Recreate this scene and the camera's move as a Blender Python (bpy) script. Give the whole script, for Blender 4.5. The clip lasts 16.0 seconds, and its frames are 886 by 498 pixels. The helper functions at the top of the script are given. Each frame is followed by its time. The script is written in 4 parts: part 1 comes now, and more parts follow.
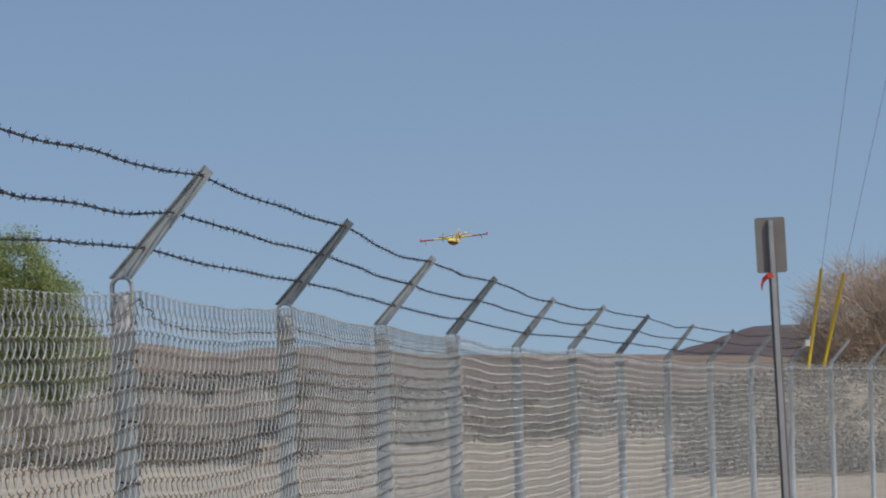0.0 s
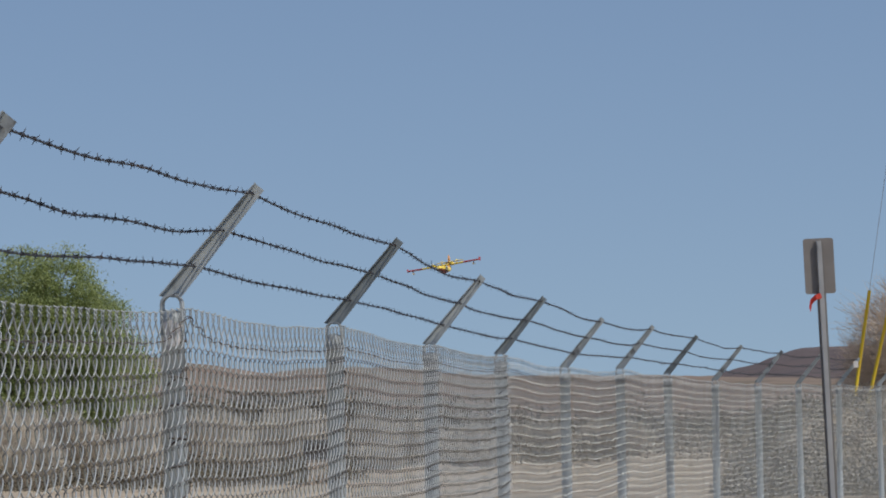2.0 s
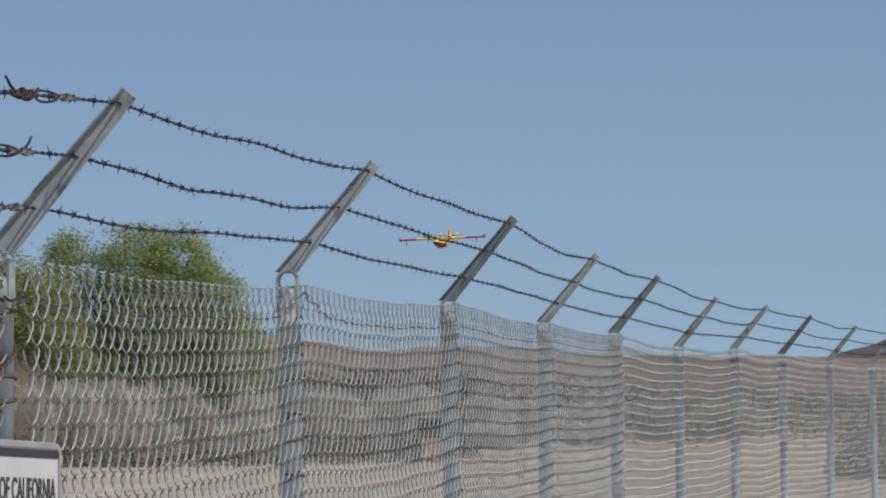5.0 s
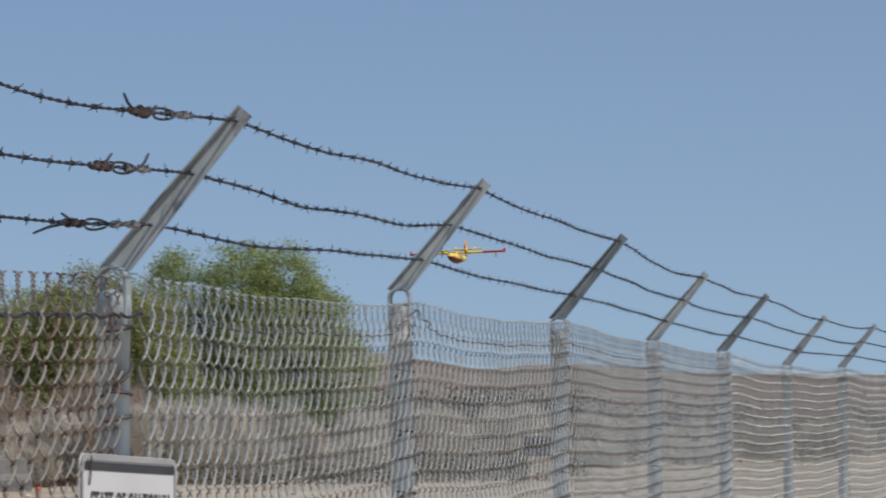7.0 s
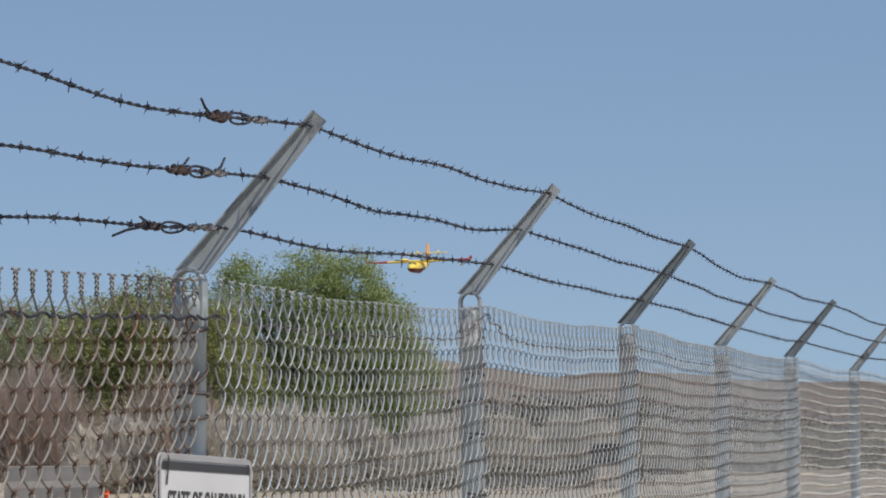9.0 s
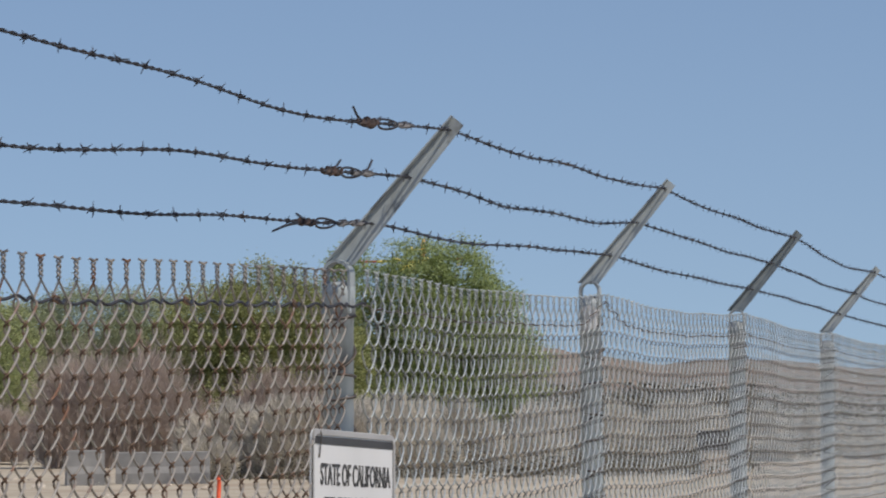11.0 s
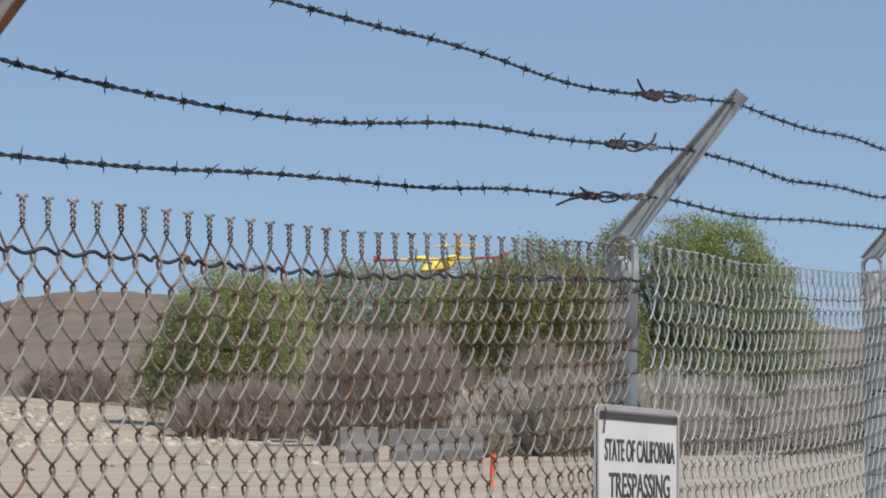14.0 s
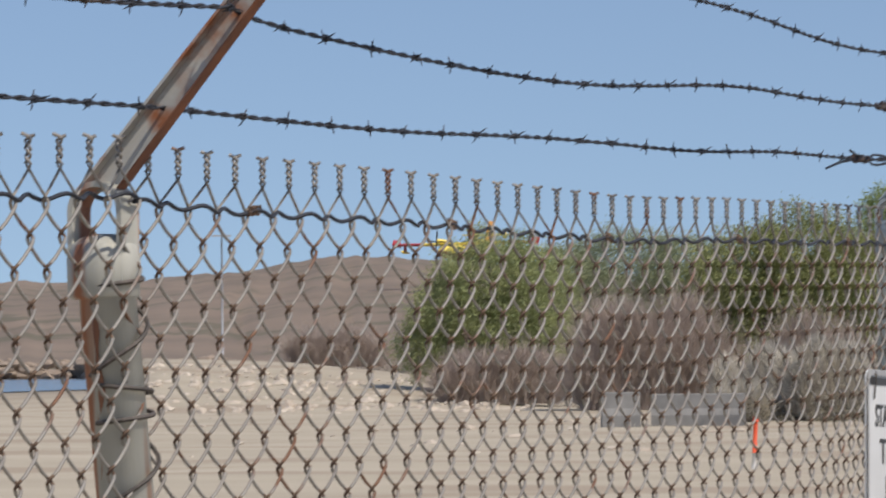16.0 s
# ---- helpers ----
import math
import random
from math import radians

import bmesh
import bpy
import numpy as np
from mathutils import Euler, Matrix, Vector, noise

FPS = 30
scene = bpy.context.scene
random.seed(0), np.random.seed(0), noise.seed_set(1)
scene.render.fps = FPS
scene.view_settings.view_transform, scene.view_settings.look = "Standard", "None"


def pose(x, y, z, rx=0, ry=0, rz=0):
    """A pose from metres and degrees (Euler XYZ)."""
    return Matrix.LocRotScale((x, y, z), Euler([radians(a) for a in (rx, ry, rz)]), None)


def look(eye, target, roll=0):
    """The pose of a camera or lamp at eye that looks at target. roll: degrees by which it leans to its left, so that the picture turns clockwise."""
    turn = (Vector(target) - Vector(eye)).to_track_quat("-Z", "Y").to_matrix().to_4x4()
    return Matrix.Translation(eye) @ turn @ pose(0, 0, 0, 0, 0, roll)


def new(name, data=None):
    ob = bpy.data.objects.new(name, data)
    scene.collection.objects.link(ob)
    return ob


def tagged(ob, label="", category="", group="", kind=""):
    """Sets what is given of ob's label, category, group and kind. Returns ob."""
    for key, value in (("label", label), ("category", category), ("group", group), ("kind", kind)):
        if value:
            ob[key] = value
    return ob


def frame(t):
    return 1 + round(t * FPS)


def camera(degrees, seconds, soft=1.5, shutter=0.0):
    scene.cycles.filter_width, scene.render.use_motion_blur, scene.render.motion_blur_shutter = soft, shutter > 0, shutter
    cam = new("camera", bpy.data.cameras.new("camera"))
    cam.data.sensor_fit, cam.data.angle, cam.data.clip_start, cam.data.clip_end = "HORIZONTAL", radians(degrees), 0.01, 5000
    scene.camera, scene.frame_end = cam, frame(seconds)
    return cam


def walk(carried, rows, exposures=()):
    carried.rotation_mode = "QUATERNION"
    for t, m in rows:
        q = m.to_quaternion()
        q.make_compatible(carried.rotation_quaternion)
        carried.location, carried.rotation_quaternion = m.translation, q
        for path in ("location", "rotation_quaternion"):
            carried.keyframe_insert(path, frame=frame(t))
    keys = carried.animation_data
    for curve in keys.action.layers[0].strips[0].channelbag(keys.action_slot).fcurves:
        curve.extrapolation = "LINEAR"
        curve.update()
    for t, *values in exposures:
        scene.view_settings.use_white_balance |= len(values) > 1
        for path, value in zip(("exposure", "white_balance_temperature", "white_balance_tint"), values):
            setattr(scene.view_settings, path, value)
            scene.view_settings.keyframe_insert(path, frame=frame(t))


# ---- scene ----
cam = camera(12.43, 16.0, soft=1.9, shutter=0.5)
walk(cam, [
    (0.0, pose(-0.000, 0.000, 1.523, 92.060, 1.370, 0.049)),
    (0.5, pose(0.001, 0.014, 1.522, 92.203, 1.214, 0.307)),
    (1.0, pose(-0.000, 0.010, 1.516, 92.105, 1.175, 0.242)),
    (1.5, pose(-0.006, 0.004, 1.515, 91.989, 1.098, 0.563)),
    (2.0, pose(-0.006, -0.003, 1.518, 92.366, 1.184, 0.710)),
    (2.5, pose(-0.003, -0.001, 1.520, 92.279, 0.999, 0.845)),
    (3.0, pose(-0.005, -0.007, 1.518, 92.366, 0.859, 1.309)),
    (3.5, pose(-0.001, -0.034, 1.508, 92.151, 0.868, 1.615)),
    (4.0, pose(-0.004, -0.027, 1.513, 91.889, 0.700, 1.882)),
    (4.2, pose(-0.004, -0.036, 1.510, 92.102, 0.773, 1.906)),
    (6.3, pose(0.003, -0.080, 1.516, 92.078, 0.567, 2.990)),
    (6.5, pose(-0.013, -0.062, 1.510, 92.094, 0.555, 3.032)),
    (7.0, pose(-0.017, -0.084, 1.510, 92.375, 0.672, 3.796)),
    (7.5, pose(-0.020, -0.099, 1.508, 92.301, 0.643, 4.439)),
    (8.0, pose(-0.021, -0.093, 1.509, 92.226, 0.771, 4.549)),
    (8.5, pose(-0.020, -0.113, 1.510, 92.630, 0.706, 4.672)),
    (8.7, pose(-0.021, -0.121, 1.506, 92.554, 0.662, 4.677)),
    (10.8, pose(-0.007, -0.778, 1.485, 92.373, 0.552, 5.972)),
    (11.0, pose(-0.009, -0.784, 1.484, 92.330, 0.549, 6.218)),
    (11.5, pose(-0.008, -0.797, 1.483, 92.271, 0.425, 6.699)),
    (12.0, pose(-0.011, -0.794, 1.482, 92.114, 0.454, 7.295)),
    (12.5, pose(-0.014, -0.788, 1.482, 92.147, 0.430, 7.997)),
    (13.0, pose(-0.018, -0.773, 1.479, 92.073, 0.255, 8.918)),
    (13.5, pose(-0.022, -0.767, 1.479, 91.897, 0.468, 10.104)),
    (14.0, pose(-0.036, -0.744, 1.480, 92.050, 0.525, 10.043)),
    (14.5, pose(-0.043, -0.730, 1.482, 92.053, 0.348, 10.620)),
    (15.0, pose(-0.047, -0.717, 1.481, 92.030, 0.362, 11.284)),
    (15.5, pose(-0.057, -0.684, 1.482, 91.959, 0.222, 12.510)),
    (15.8, pose(-0.057, -0.687, 1.482, 91.770, 0.534, 13.362)),
    (16.0, pose(-0.057, -0.690, 1.482, 91.588, 0.581, 13.720)),
], exposures=[(0.0, -0.09, 6770, 13), (4.0, -0.06, 6770, 13), (8.0, 0.05, 6770, 13), (12.0, 0.14, 6770, 13), (16.0, 0.24, 6770, 13)])

# ---- world and sun ----
SUN_AZ, SUN_EL = radians(118), radians(53)      # clockwise from +y, and height
to_sun = Vector((math.sin(SUN_AZ) * math.cos(SUN_EL), math.cos(SUN_AZ) * math.cos(SUN_EL), math.sin(SUN_EL)))
world = bpy.data.worlds.new("sky")
scene.world = world
world.use_nodes = True
wn, wl = world.node_tree.nodes, world.node_tree.links
sky = wn.new("ShaderNodeTexSky")
sky.sky_type, sky.sun_disc = "NISHITA", False
sky.sun_elevation, sky.sun_rotation = SUN_EL, SUN_AZ
sky.altitude, sky.air_density, sky.dust_density, sky.ozone_density = 400, 1.0, 1.1, 3.2
wn["Background"].inputs["Strength"].default_value = 0.1045
wl.new(sky.outputs[0], wn["Background"].inputs["Color"])
# clear dry air: the blue of higher sky reaches down to the horizon
tc, lift, unit = wn.new("ShaderNodeTexCoord"), wn.new("ShaderNodeVectorMath"), wn.new("ShaderNodeVectorMath")
lift.operation, unit.operation = "ADD", "NORMALIZE"
lift.inputs[1].default_value = (0, 0, 0.118)
wl.new(tc.outputs["Generated"], lift.inputs[0])
wl.new(lift.outputs[0], unit.inputs[0])
wl.new(unit.outputs[0], sky.inputs["Vector"])
sun = new("sun", bpy.data.lights.new("sun", "SUN"))
sun.data.energy, sun.data.angle, sun.data.color = 3.4, radians(0.53), (1.0, 0.94, 0.84)
sun.matrix_world = look((0, 0, 60), Vector((0, 0, 60)) - to_sun)


# ---- materials ----
def mat(name, a, b, scale=8.0, rough=0.7, metal=0.0, bump=0.0, bump_scale=60.0, island=None, spots=None, spot_scale=3.0,
        spot_at=0.6, stretch=(1, 1, 1), translucent=0.0):
    """Two-tone surface: a to b by noise, darker or lighter spots of a third colour at another scale, fine relief."""
    m = bpy.data.materials.new(name)
    m.use_nodes = True
    n, l = m.node_tree.nodes, m.node_tree.links
    bsdf = n["Principled BSDF"]
    bsdf.inputs["Roughness"].default_value, bsdf.inputs["Metallic"].default_value = rough, metal
    co = n.new("ShaderNodeTexCoord")
    mp = n.new("ShaderNodeMapping")
    mp.inputs["Scale"].default_value = stretch
    l.new(co.outputs["Object"], mp.inputs["Vector"])
    no = n.new("ShaderNodeTexNoise")
    no.inputs["Scale"].default_value, no.inputs["Detail"].default_value = scale, 6.0
    l.new(mp.outputs[0], no.inputs["Vector"])
    ramp = n.new("ShaderNodeMapRange")
    ramp.inputs["From Min"].default_value, ramp.inputs["From Max"].default_value = 0.32, 0.68
    l.new(no.outputs["Fac"], ramp.inputs["Value"])
    mix = n.new("ShaderNodeMix")
    mix.data_type = "RGBA"
    mix.inputs["A"].default_value, mix.inputs["B"].default_value = (*a, 1), (*b, 1)
    fac = ramp.outputs[0]
    if island is not None:
        ge = n.new("ShaderNodeNewGeometry")
        add = n.new("ShaderNodeMath")
        add.operation = "MULTIPLY_ADD"
        add.inputs[1].default_value = island
        half = n.new("ShaderNodeMath")
        half.operation = "MULTIPLY"
        half.inputs[1].default_value = 1 - island
        l.new(fac, half.inputs[0])
        l.new(ge.outputs["Random Per Island"], add.inputs[0])
        l.new(half.outputs[0], add.inputs[2])
        fac = add.outputs[0]
    l.new(fac, mix.inputs["Factor"])
    col = mix.outputs["Result"]
    if spots is not None:
        no2 = n.new("ShaderNodeTexNoise")
        no2.inputs["Scale"].default_value, no2.inputs["Detail"].default_value = spot_scale, 5.0
        l.new(mp.outputs[0], no2.inputs["Vector"])
        r2 = n.new("ShaderNodeMapRange")
        r2.inputs["From Min"].default_value, r2.inputs["From Max"].default_value = spot_at, spot_at + 0.08
        l.new(no2.outputs["Fac"], r2.inputs["Value"])
        mix2 = n.new("ShaderNodeMix")
        mix2.data_type = "RGBA"
        mix2.inputs["B"].default_value = (*spots, 1)
        l.new(col, mix2.inputs["A"])
        l.new(r2.outputs[0], mix2.inputs["Factor"])
        col = mix2.outputs["Result"]
    l.new(col, bsdf.inputs["Base Color"])
    if bump:
        no3 = n.new("ShaderNodeTexNoise")
        no3.inputs["Scale"].default_value, no3.inputs["Detail"].default_value = bump_scale, 4.0
        l.new(mp.outputs[0], no3.inputs["Vector"])
        bp = n.new("ShaderNodeBump")
        bp.inputs["Strength"].default_value = bump
        bp.inputs["Distance"].default_value = 0.3 / bump_scale
        l.new(no3.outputs["Fac"], bp.inputs["Height"])
        l.new(bp.outputs[0], bsdf.inputs["Normal"])
    if translucent:
        tr = n.new("ShaderNodeBsdfTranslucent")
        l.new(col, tr.inputs["Color"])
        ms = n.new("ShaderNodeMixShader")
        ms.inputs[0].default_value = translucent
        l.new(bsdf.outputs[0], ms.inputs[1])
        l.new(tr.outputs[0], ms.inputs[2])
        l.new(ms.outputs[0], n["Material Output"].inputs["Surface"])
    return m


GALV = mat("galvanised_steel", (0.36, 0.43, 0.462), (0.49, 0.56, 0.595), 22, 0.55, 0.1, 0.15, 120, spots=(0.24, 0.275, 0.29), spot_scale=16, spot_at=0.58, stretch=(1, 1, 0.35))
GALV_ARM = mat("weathered_zinc_arm", (0.26, 0.30, 0.315), (0.36, 0.405, 0.42), 18, 0.6, 0.1, 0.15, 140, spots=(0.12, 0.13, 0.135), spot_scale=16, spot_at=0.58, stretch=(1, 1, 0.5))
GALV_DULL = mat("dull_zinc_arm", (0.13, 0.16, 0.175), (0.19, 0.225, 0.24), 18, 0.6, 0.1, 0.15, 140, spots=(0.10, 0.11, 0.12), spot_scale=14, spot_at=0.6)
RUST_ARM = mat("rusty_painted_arm", (0.46, 0.455, 0.42), (0.36, 0.355, 0.325), 11, 0.6, 0.1, 0.2, 150, spots=(0.30, 0.115, 0.05), spot_scale=9, spot_at=0.505)
RUST_POST = mat("rusty_painted_post", (0.44, 0.44, 0.395), (0.35, 0.35, 0.31), 10, 0.65, 0.1, 0.2, 140, spots=(0.30, 0.12, 0.06), spot_scale=9, spot_at=0.52, stretch=(2.0, 2.0, 0.12))
KNOT_RUST = mat("rust_worn_crossing", (0.10, 0.062, 0.042), (0.17, 0.11, 0.075), 30, 0.8, 0.1)
KNOT_ZINC = mat("darker_zinc_crossing", (0.175, 0.185, 0.185), (0.245, 0.255, 0.26), 25, 0.75, 0.15)
SPLICE_RUST = mat("rusty_splice_wire", (0.065, 0.040, 0.032), (0.03, 0.026, 0.026), 60, 0.8, 0.1, spots=(0.17, 0.13, 0.105), spot_scale=70, spot_at=0.62)
SPLICE_ZINC = mat("grey_splice_wire", (0.16, 0.16, 0.165), (0.07, 0.07, 0.075), 60, 0.6, 0.3)
RUST_STREAK = mat("flaking_rust_streak", (0.34, 0.155, 0.075), (0.20, 0.085, 0.045), 14, 0.9, 0.0, 0.3, 120, spots=(0.42, 0.36, 0.29), spot_scale=20, spot_at=0.64, stretch=(1, 1, 0.3))
RUST = mat("rust", (0.22, 0.08, 0.035), (0.12, 0.05, 0.03), 30, 0.85, 0.0, 0.3, 200)
WIRE = mat("zinc_wire", (0.42, 0.46, 0.475), (0.30, 0.335, 0.345), 5, 0.5, 0.4)
WIRE_OLD = mat("rusting_zinc_wire", (0.30, 0.285, 0.26), (0.20, 0.185, 0.168), 7, 0.6, 0.25, spots=(0.17, 0.085, 0.05), spot_scale=13, spot_at=0.58)
BARB = mat("dark_barbed_wire", (0.018, 0.022, 0.032), (0.036, 0.041, 0.053), 9, 0.7, 0.2, spots=(0.05, 0.036, 0.032), spot_scale=5, spot_at=0.62)
TIE = mat("tie_wire", (0.06, 0.055, 0.05), (0.11, 0.09, 0.08), 20, 0.7, 0.3)
RAG = mat("sun_bleached_tape", (0.55, 0.54, 0.53), (0.36, 0.36, 0.36), 40, 0.9, 0.0, 0.4, 90)
SIGN_WHITE = mat("white_enamel", (0.58, 0.595, 0.60), (0.51, 0.525, 0.53), 6, 0.4, 0.0, spots=(0.55, 0.53, 0.49), spot_scale=9, spot_at=0.66)
SIGN_BLACK = mat("black_enamel", (0.02, 0.02, 0.022), (0.035, 0.035, 0.035), 12, 0.45)
SIGN_GREY = mat("bare_aluminium", (0.46, 0.46, 0.45), (0.36, 0.36, 0.36), 8, 0.5, 0.4)
SIGN_BACK = mat("dark_grey_sign_metal", (0.16, 0.152, 0.145), (0.20, 0.19, 0.18), 6, 0.6, 0.2)
POLE = mat("galvanised_channel_post", (0.45, 0.46, 0.46), (0.34, 0.35, 0.35), 5, 0.5, 0.4)
RED = mat("red_ribbon", (0.62, 0.05, 0.03), (0.45, 0.03, 0.02), 20, 0.7, translucent=0.3)
ORANGE = mat("orange_marker", (0.75, 0.10, 0.03), (0.60, 0.07, 0.02), 9, 0.6)
WHITE = mat("white_paint", (0.75, 0.74, 0.70), (0.62, 0.60, 0.56), 9, 0.7)
CONCRETE = mat("grey_concrete", (0.235, 0.232, 0.222), (0.165, 0.163, 0.157), 2.5, 0.9, 0.0, 0.4, 25, spots=(0.14, 0.14, 0.14), spot_scale=1.6, spot_at=0.6)
DARK_METAL = mat("dark_steel_box", (0.035, 0.03, 0.03), (0.06, 0.055, 0.05), 3, 0.7)
STONE = mat("pale_stone", (0.55, 0.49, 0.41), (0.38, 0.32, 0.26), 2, 0.95, 0.0, 0.4, 12, island=0.6)
ROCK = mat("brown_riprap", (0.31, 0.25, 0.195), (0.26, 0.205, 0.16), 1, 0.95, island=0.3)
HILL = mat("dry_brown_hill", (0.225, 0.172, 0.13), (0.165, 0.13, 0.10), 0.03, 0.95, 0.0, 0.0, 1, spots=(0.125, 0.11, 0.075), spot_scale=0.05, spot_at=0.55)
MOUNTAIN = mat("dark_far_mountain", (0.12, 0.09, 0.085), (0.085, 0.07, 0.07), 0.01, 0.95, spots=(0.065, 0.055, 0.055), spot_scale=0.03, spot_at=0.55)
LEAF_BRIGHT = mat("bright_green_leaves", (0.21, 0.275, 0.095), (0.33, 0.39, 0.16), 0.8, 0.6, island=0.4, translucent=0.35)
LEAF = mat("green_leaves", (0.255, 0.30, 0.125), (0.39, 0.42, 0.20), 0.8, 0.6, island=0.4, translucent=0.35)
LEAF_DARK = mat("dark_green_leaves", (0.21, 0.24, 0.085), (0.33, 0.345, 0.14), 0.8, 0.6, island=0.4, translucent=0.3)
LEAF_PALE = mat("pale_grey_green_leaves", (0.24, 0.28, 0.155), (0.35, 0.38, 0.23), 0.8, 0.7, island=0.4, translucent=0.3)
TWIG = mat("bare_brown_twigs", (0.37, 0.305, 0.262), (0.53, 0.445, 0.385), 0.6, 0.9, island=0.6, translucent=0.35)
TWIG_TAN = mat("tan_twigs", (0.43, 0.355, 0.28), (0.60, 0.505, 0.405), 0.6, 0.9, island=0.6, translucent=0.35)
STRAW = mat("grey_straw", (0.47, 0.435, 0.36), (0.68, 0.635, 0.55), 0.7, 0.9, island=0.6, translucent=0.25)
SCRUB = mat("desert_scrub", (0.195, 0.178, 0.14), (0.265, 0.243, 0.193), 0.05, 0.9, island=0.25)
SCRUB_DARK = mat("dark_scrub", (0.10, 0.092, 0.066), (0.17, 0.15, 0.11), 0.05, 0.9, island=0.6)
BARK = mat("grey_bark", (0.13, 0.10, 0.08), (0.20, 0.16, 0.13), 6, 0.9, 0.0, 0.4, 30, stretch=(1, 1, 0.2))
YELLOW_GUARD = mat("yellow_plastic", (0.75, 0.55, 0.03), (0.68, 0.48, 0.03), 3, 0.5)
MAST = mat("pale_grey_mast", (0.40, 0.42, 0.45), (0.34, 0.36, 0.39), 1, 0.6)
CABLE = mat("steel_cable", (0.16, 0.17, 0.19), (0.22, 0.23, 0.25), 3, 0.6)
YELLOW = mat("yellow_aircraft_paint", (0.88, 0.70, 0.12), (0.80, 0.62, 0.10), 0.6, 0.35)
PLANE_RED = mat("red_aircraft_paint", (0.45, 0.05, 0.05), (0.38, 0.04, 0.04), 0.6, 0.35)
HULL_SHADE = mat("dark_red_hull_shade", (0.20, 0.05, 0.03), (0.14, 0.04, 0.03), 0.6, 0.4)
FIN_ORANGE = mat("orange_fin_paint", (0.85, 0.42, 0.07), (0.78, 0.34, 0.05), 0.6, 0.35)
PLANE_DARK = mat("dark_aircraft_metal", (0.03, 0.03, 0.035), (0.06, 0.055, 0.05), 2, 0.4, 0.3)


def ground_material():
    """Pale sand near, dry litter under the scrub farther off."""
    m = mat("dry_sand", (0.43, 0.38, 0.295), (0.355, 0.31, 0.235), 0.35, 0.95, 0.0, 0.5, 6, spots=(0.325, 0.268, 0.20), spot_scale=0.3, spot_at=0.53, stretch=(0.5, 1, 1))
    n, l = m.node_tree.nodes, m.node_tree.links
    bsdf = n["Principled BSDF"]
    old = bsdf.inputs["Base Color"].links[0].from_socket
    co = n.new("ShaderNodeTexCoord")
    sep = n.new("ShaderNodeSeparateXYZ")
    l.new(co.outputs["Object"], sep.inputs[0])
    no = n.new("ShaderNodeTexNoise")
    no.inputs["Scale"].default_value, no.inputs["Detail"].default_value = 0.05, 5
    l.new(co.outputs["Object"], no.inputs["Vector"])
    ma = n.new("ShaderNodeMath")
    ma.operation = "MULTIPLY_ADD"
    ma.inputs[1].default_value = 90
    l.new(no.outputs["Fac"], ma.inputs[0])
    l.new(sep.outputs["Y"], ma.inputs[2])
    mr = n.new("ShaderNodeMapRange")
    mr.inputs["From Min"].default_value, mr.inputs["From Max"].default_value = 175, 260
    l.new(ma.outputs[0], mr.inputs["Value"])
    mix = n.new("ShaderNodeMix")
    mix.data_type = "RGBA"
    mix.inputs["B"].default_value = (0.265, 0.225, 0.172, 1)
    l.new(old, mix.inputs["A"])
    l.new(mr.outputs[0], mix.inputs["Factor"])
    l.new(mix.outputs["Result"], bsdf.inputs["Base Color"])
    return m


SAND = ground_material()


def water_material():
    m = mat("pond_water", (0.03, 0.06, 0.10), (0.04, 0.07, 0.11), 0.05, 0.12, 0.0, 0.25, 1.5)
    return m


WATER = water_material()


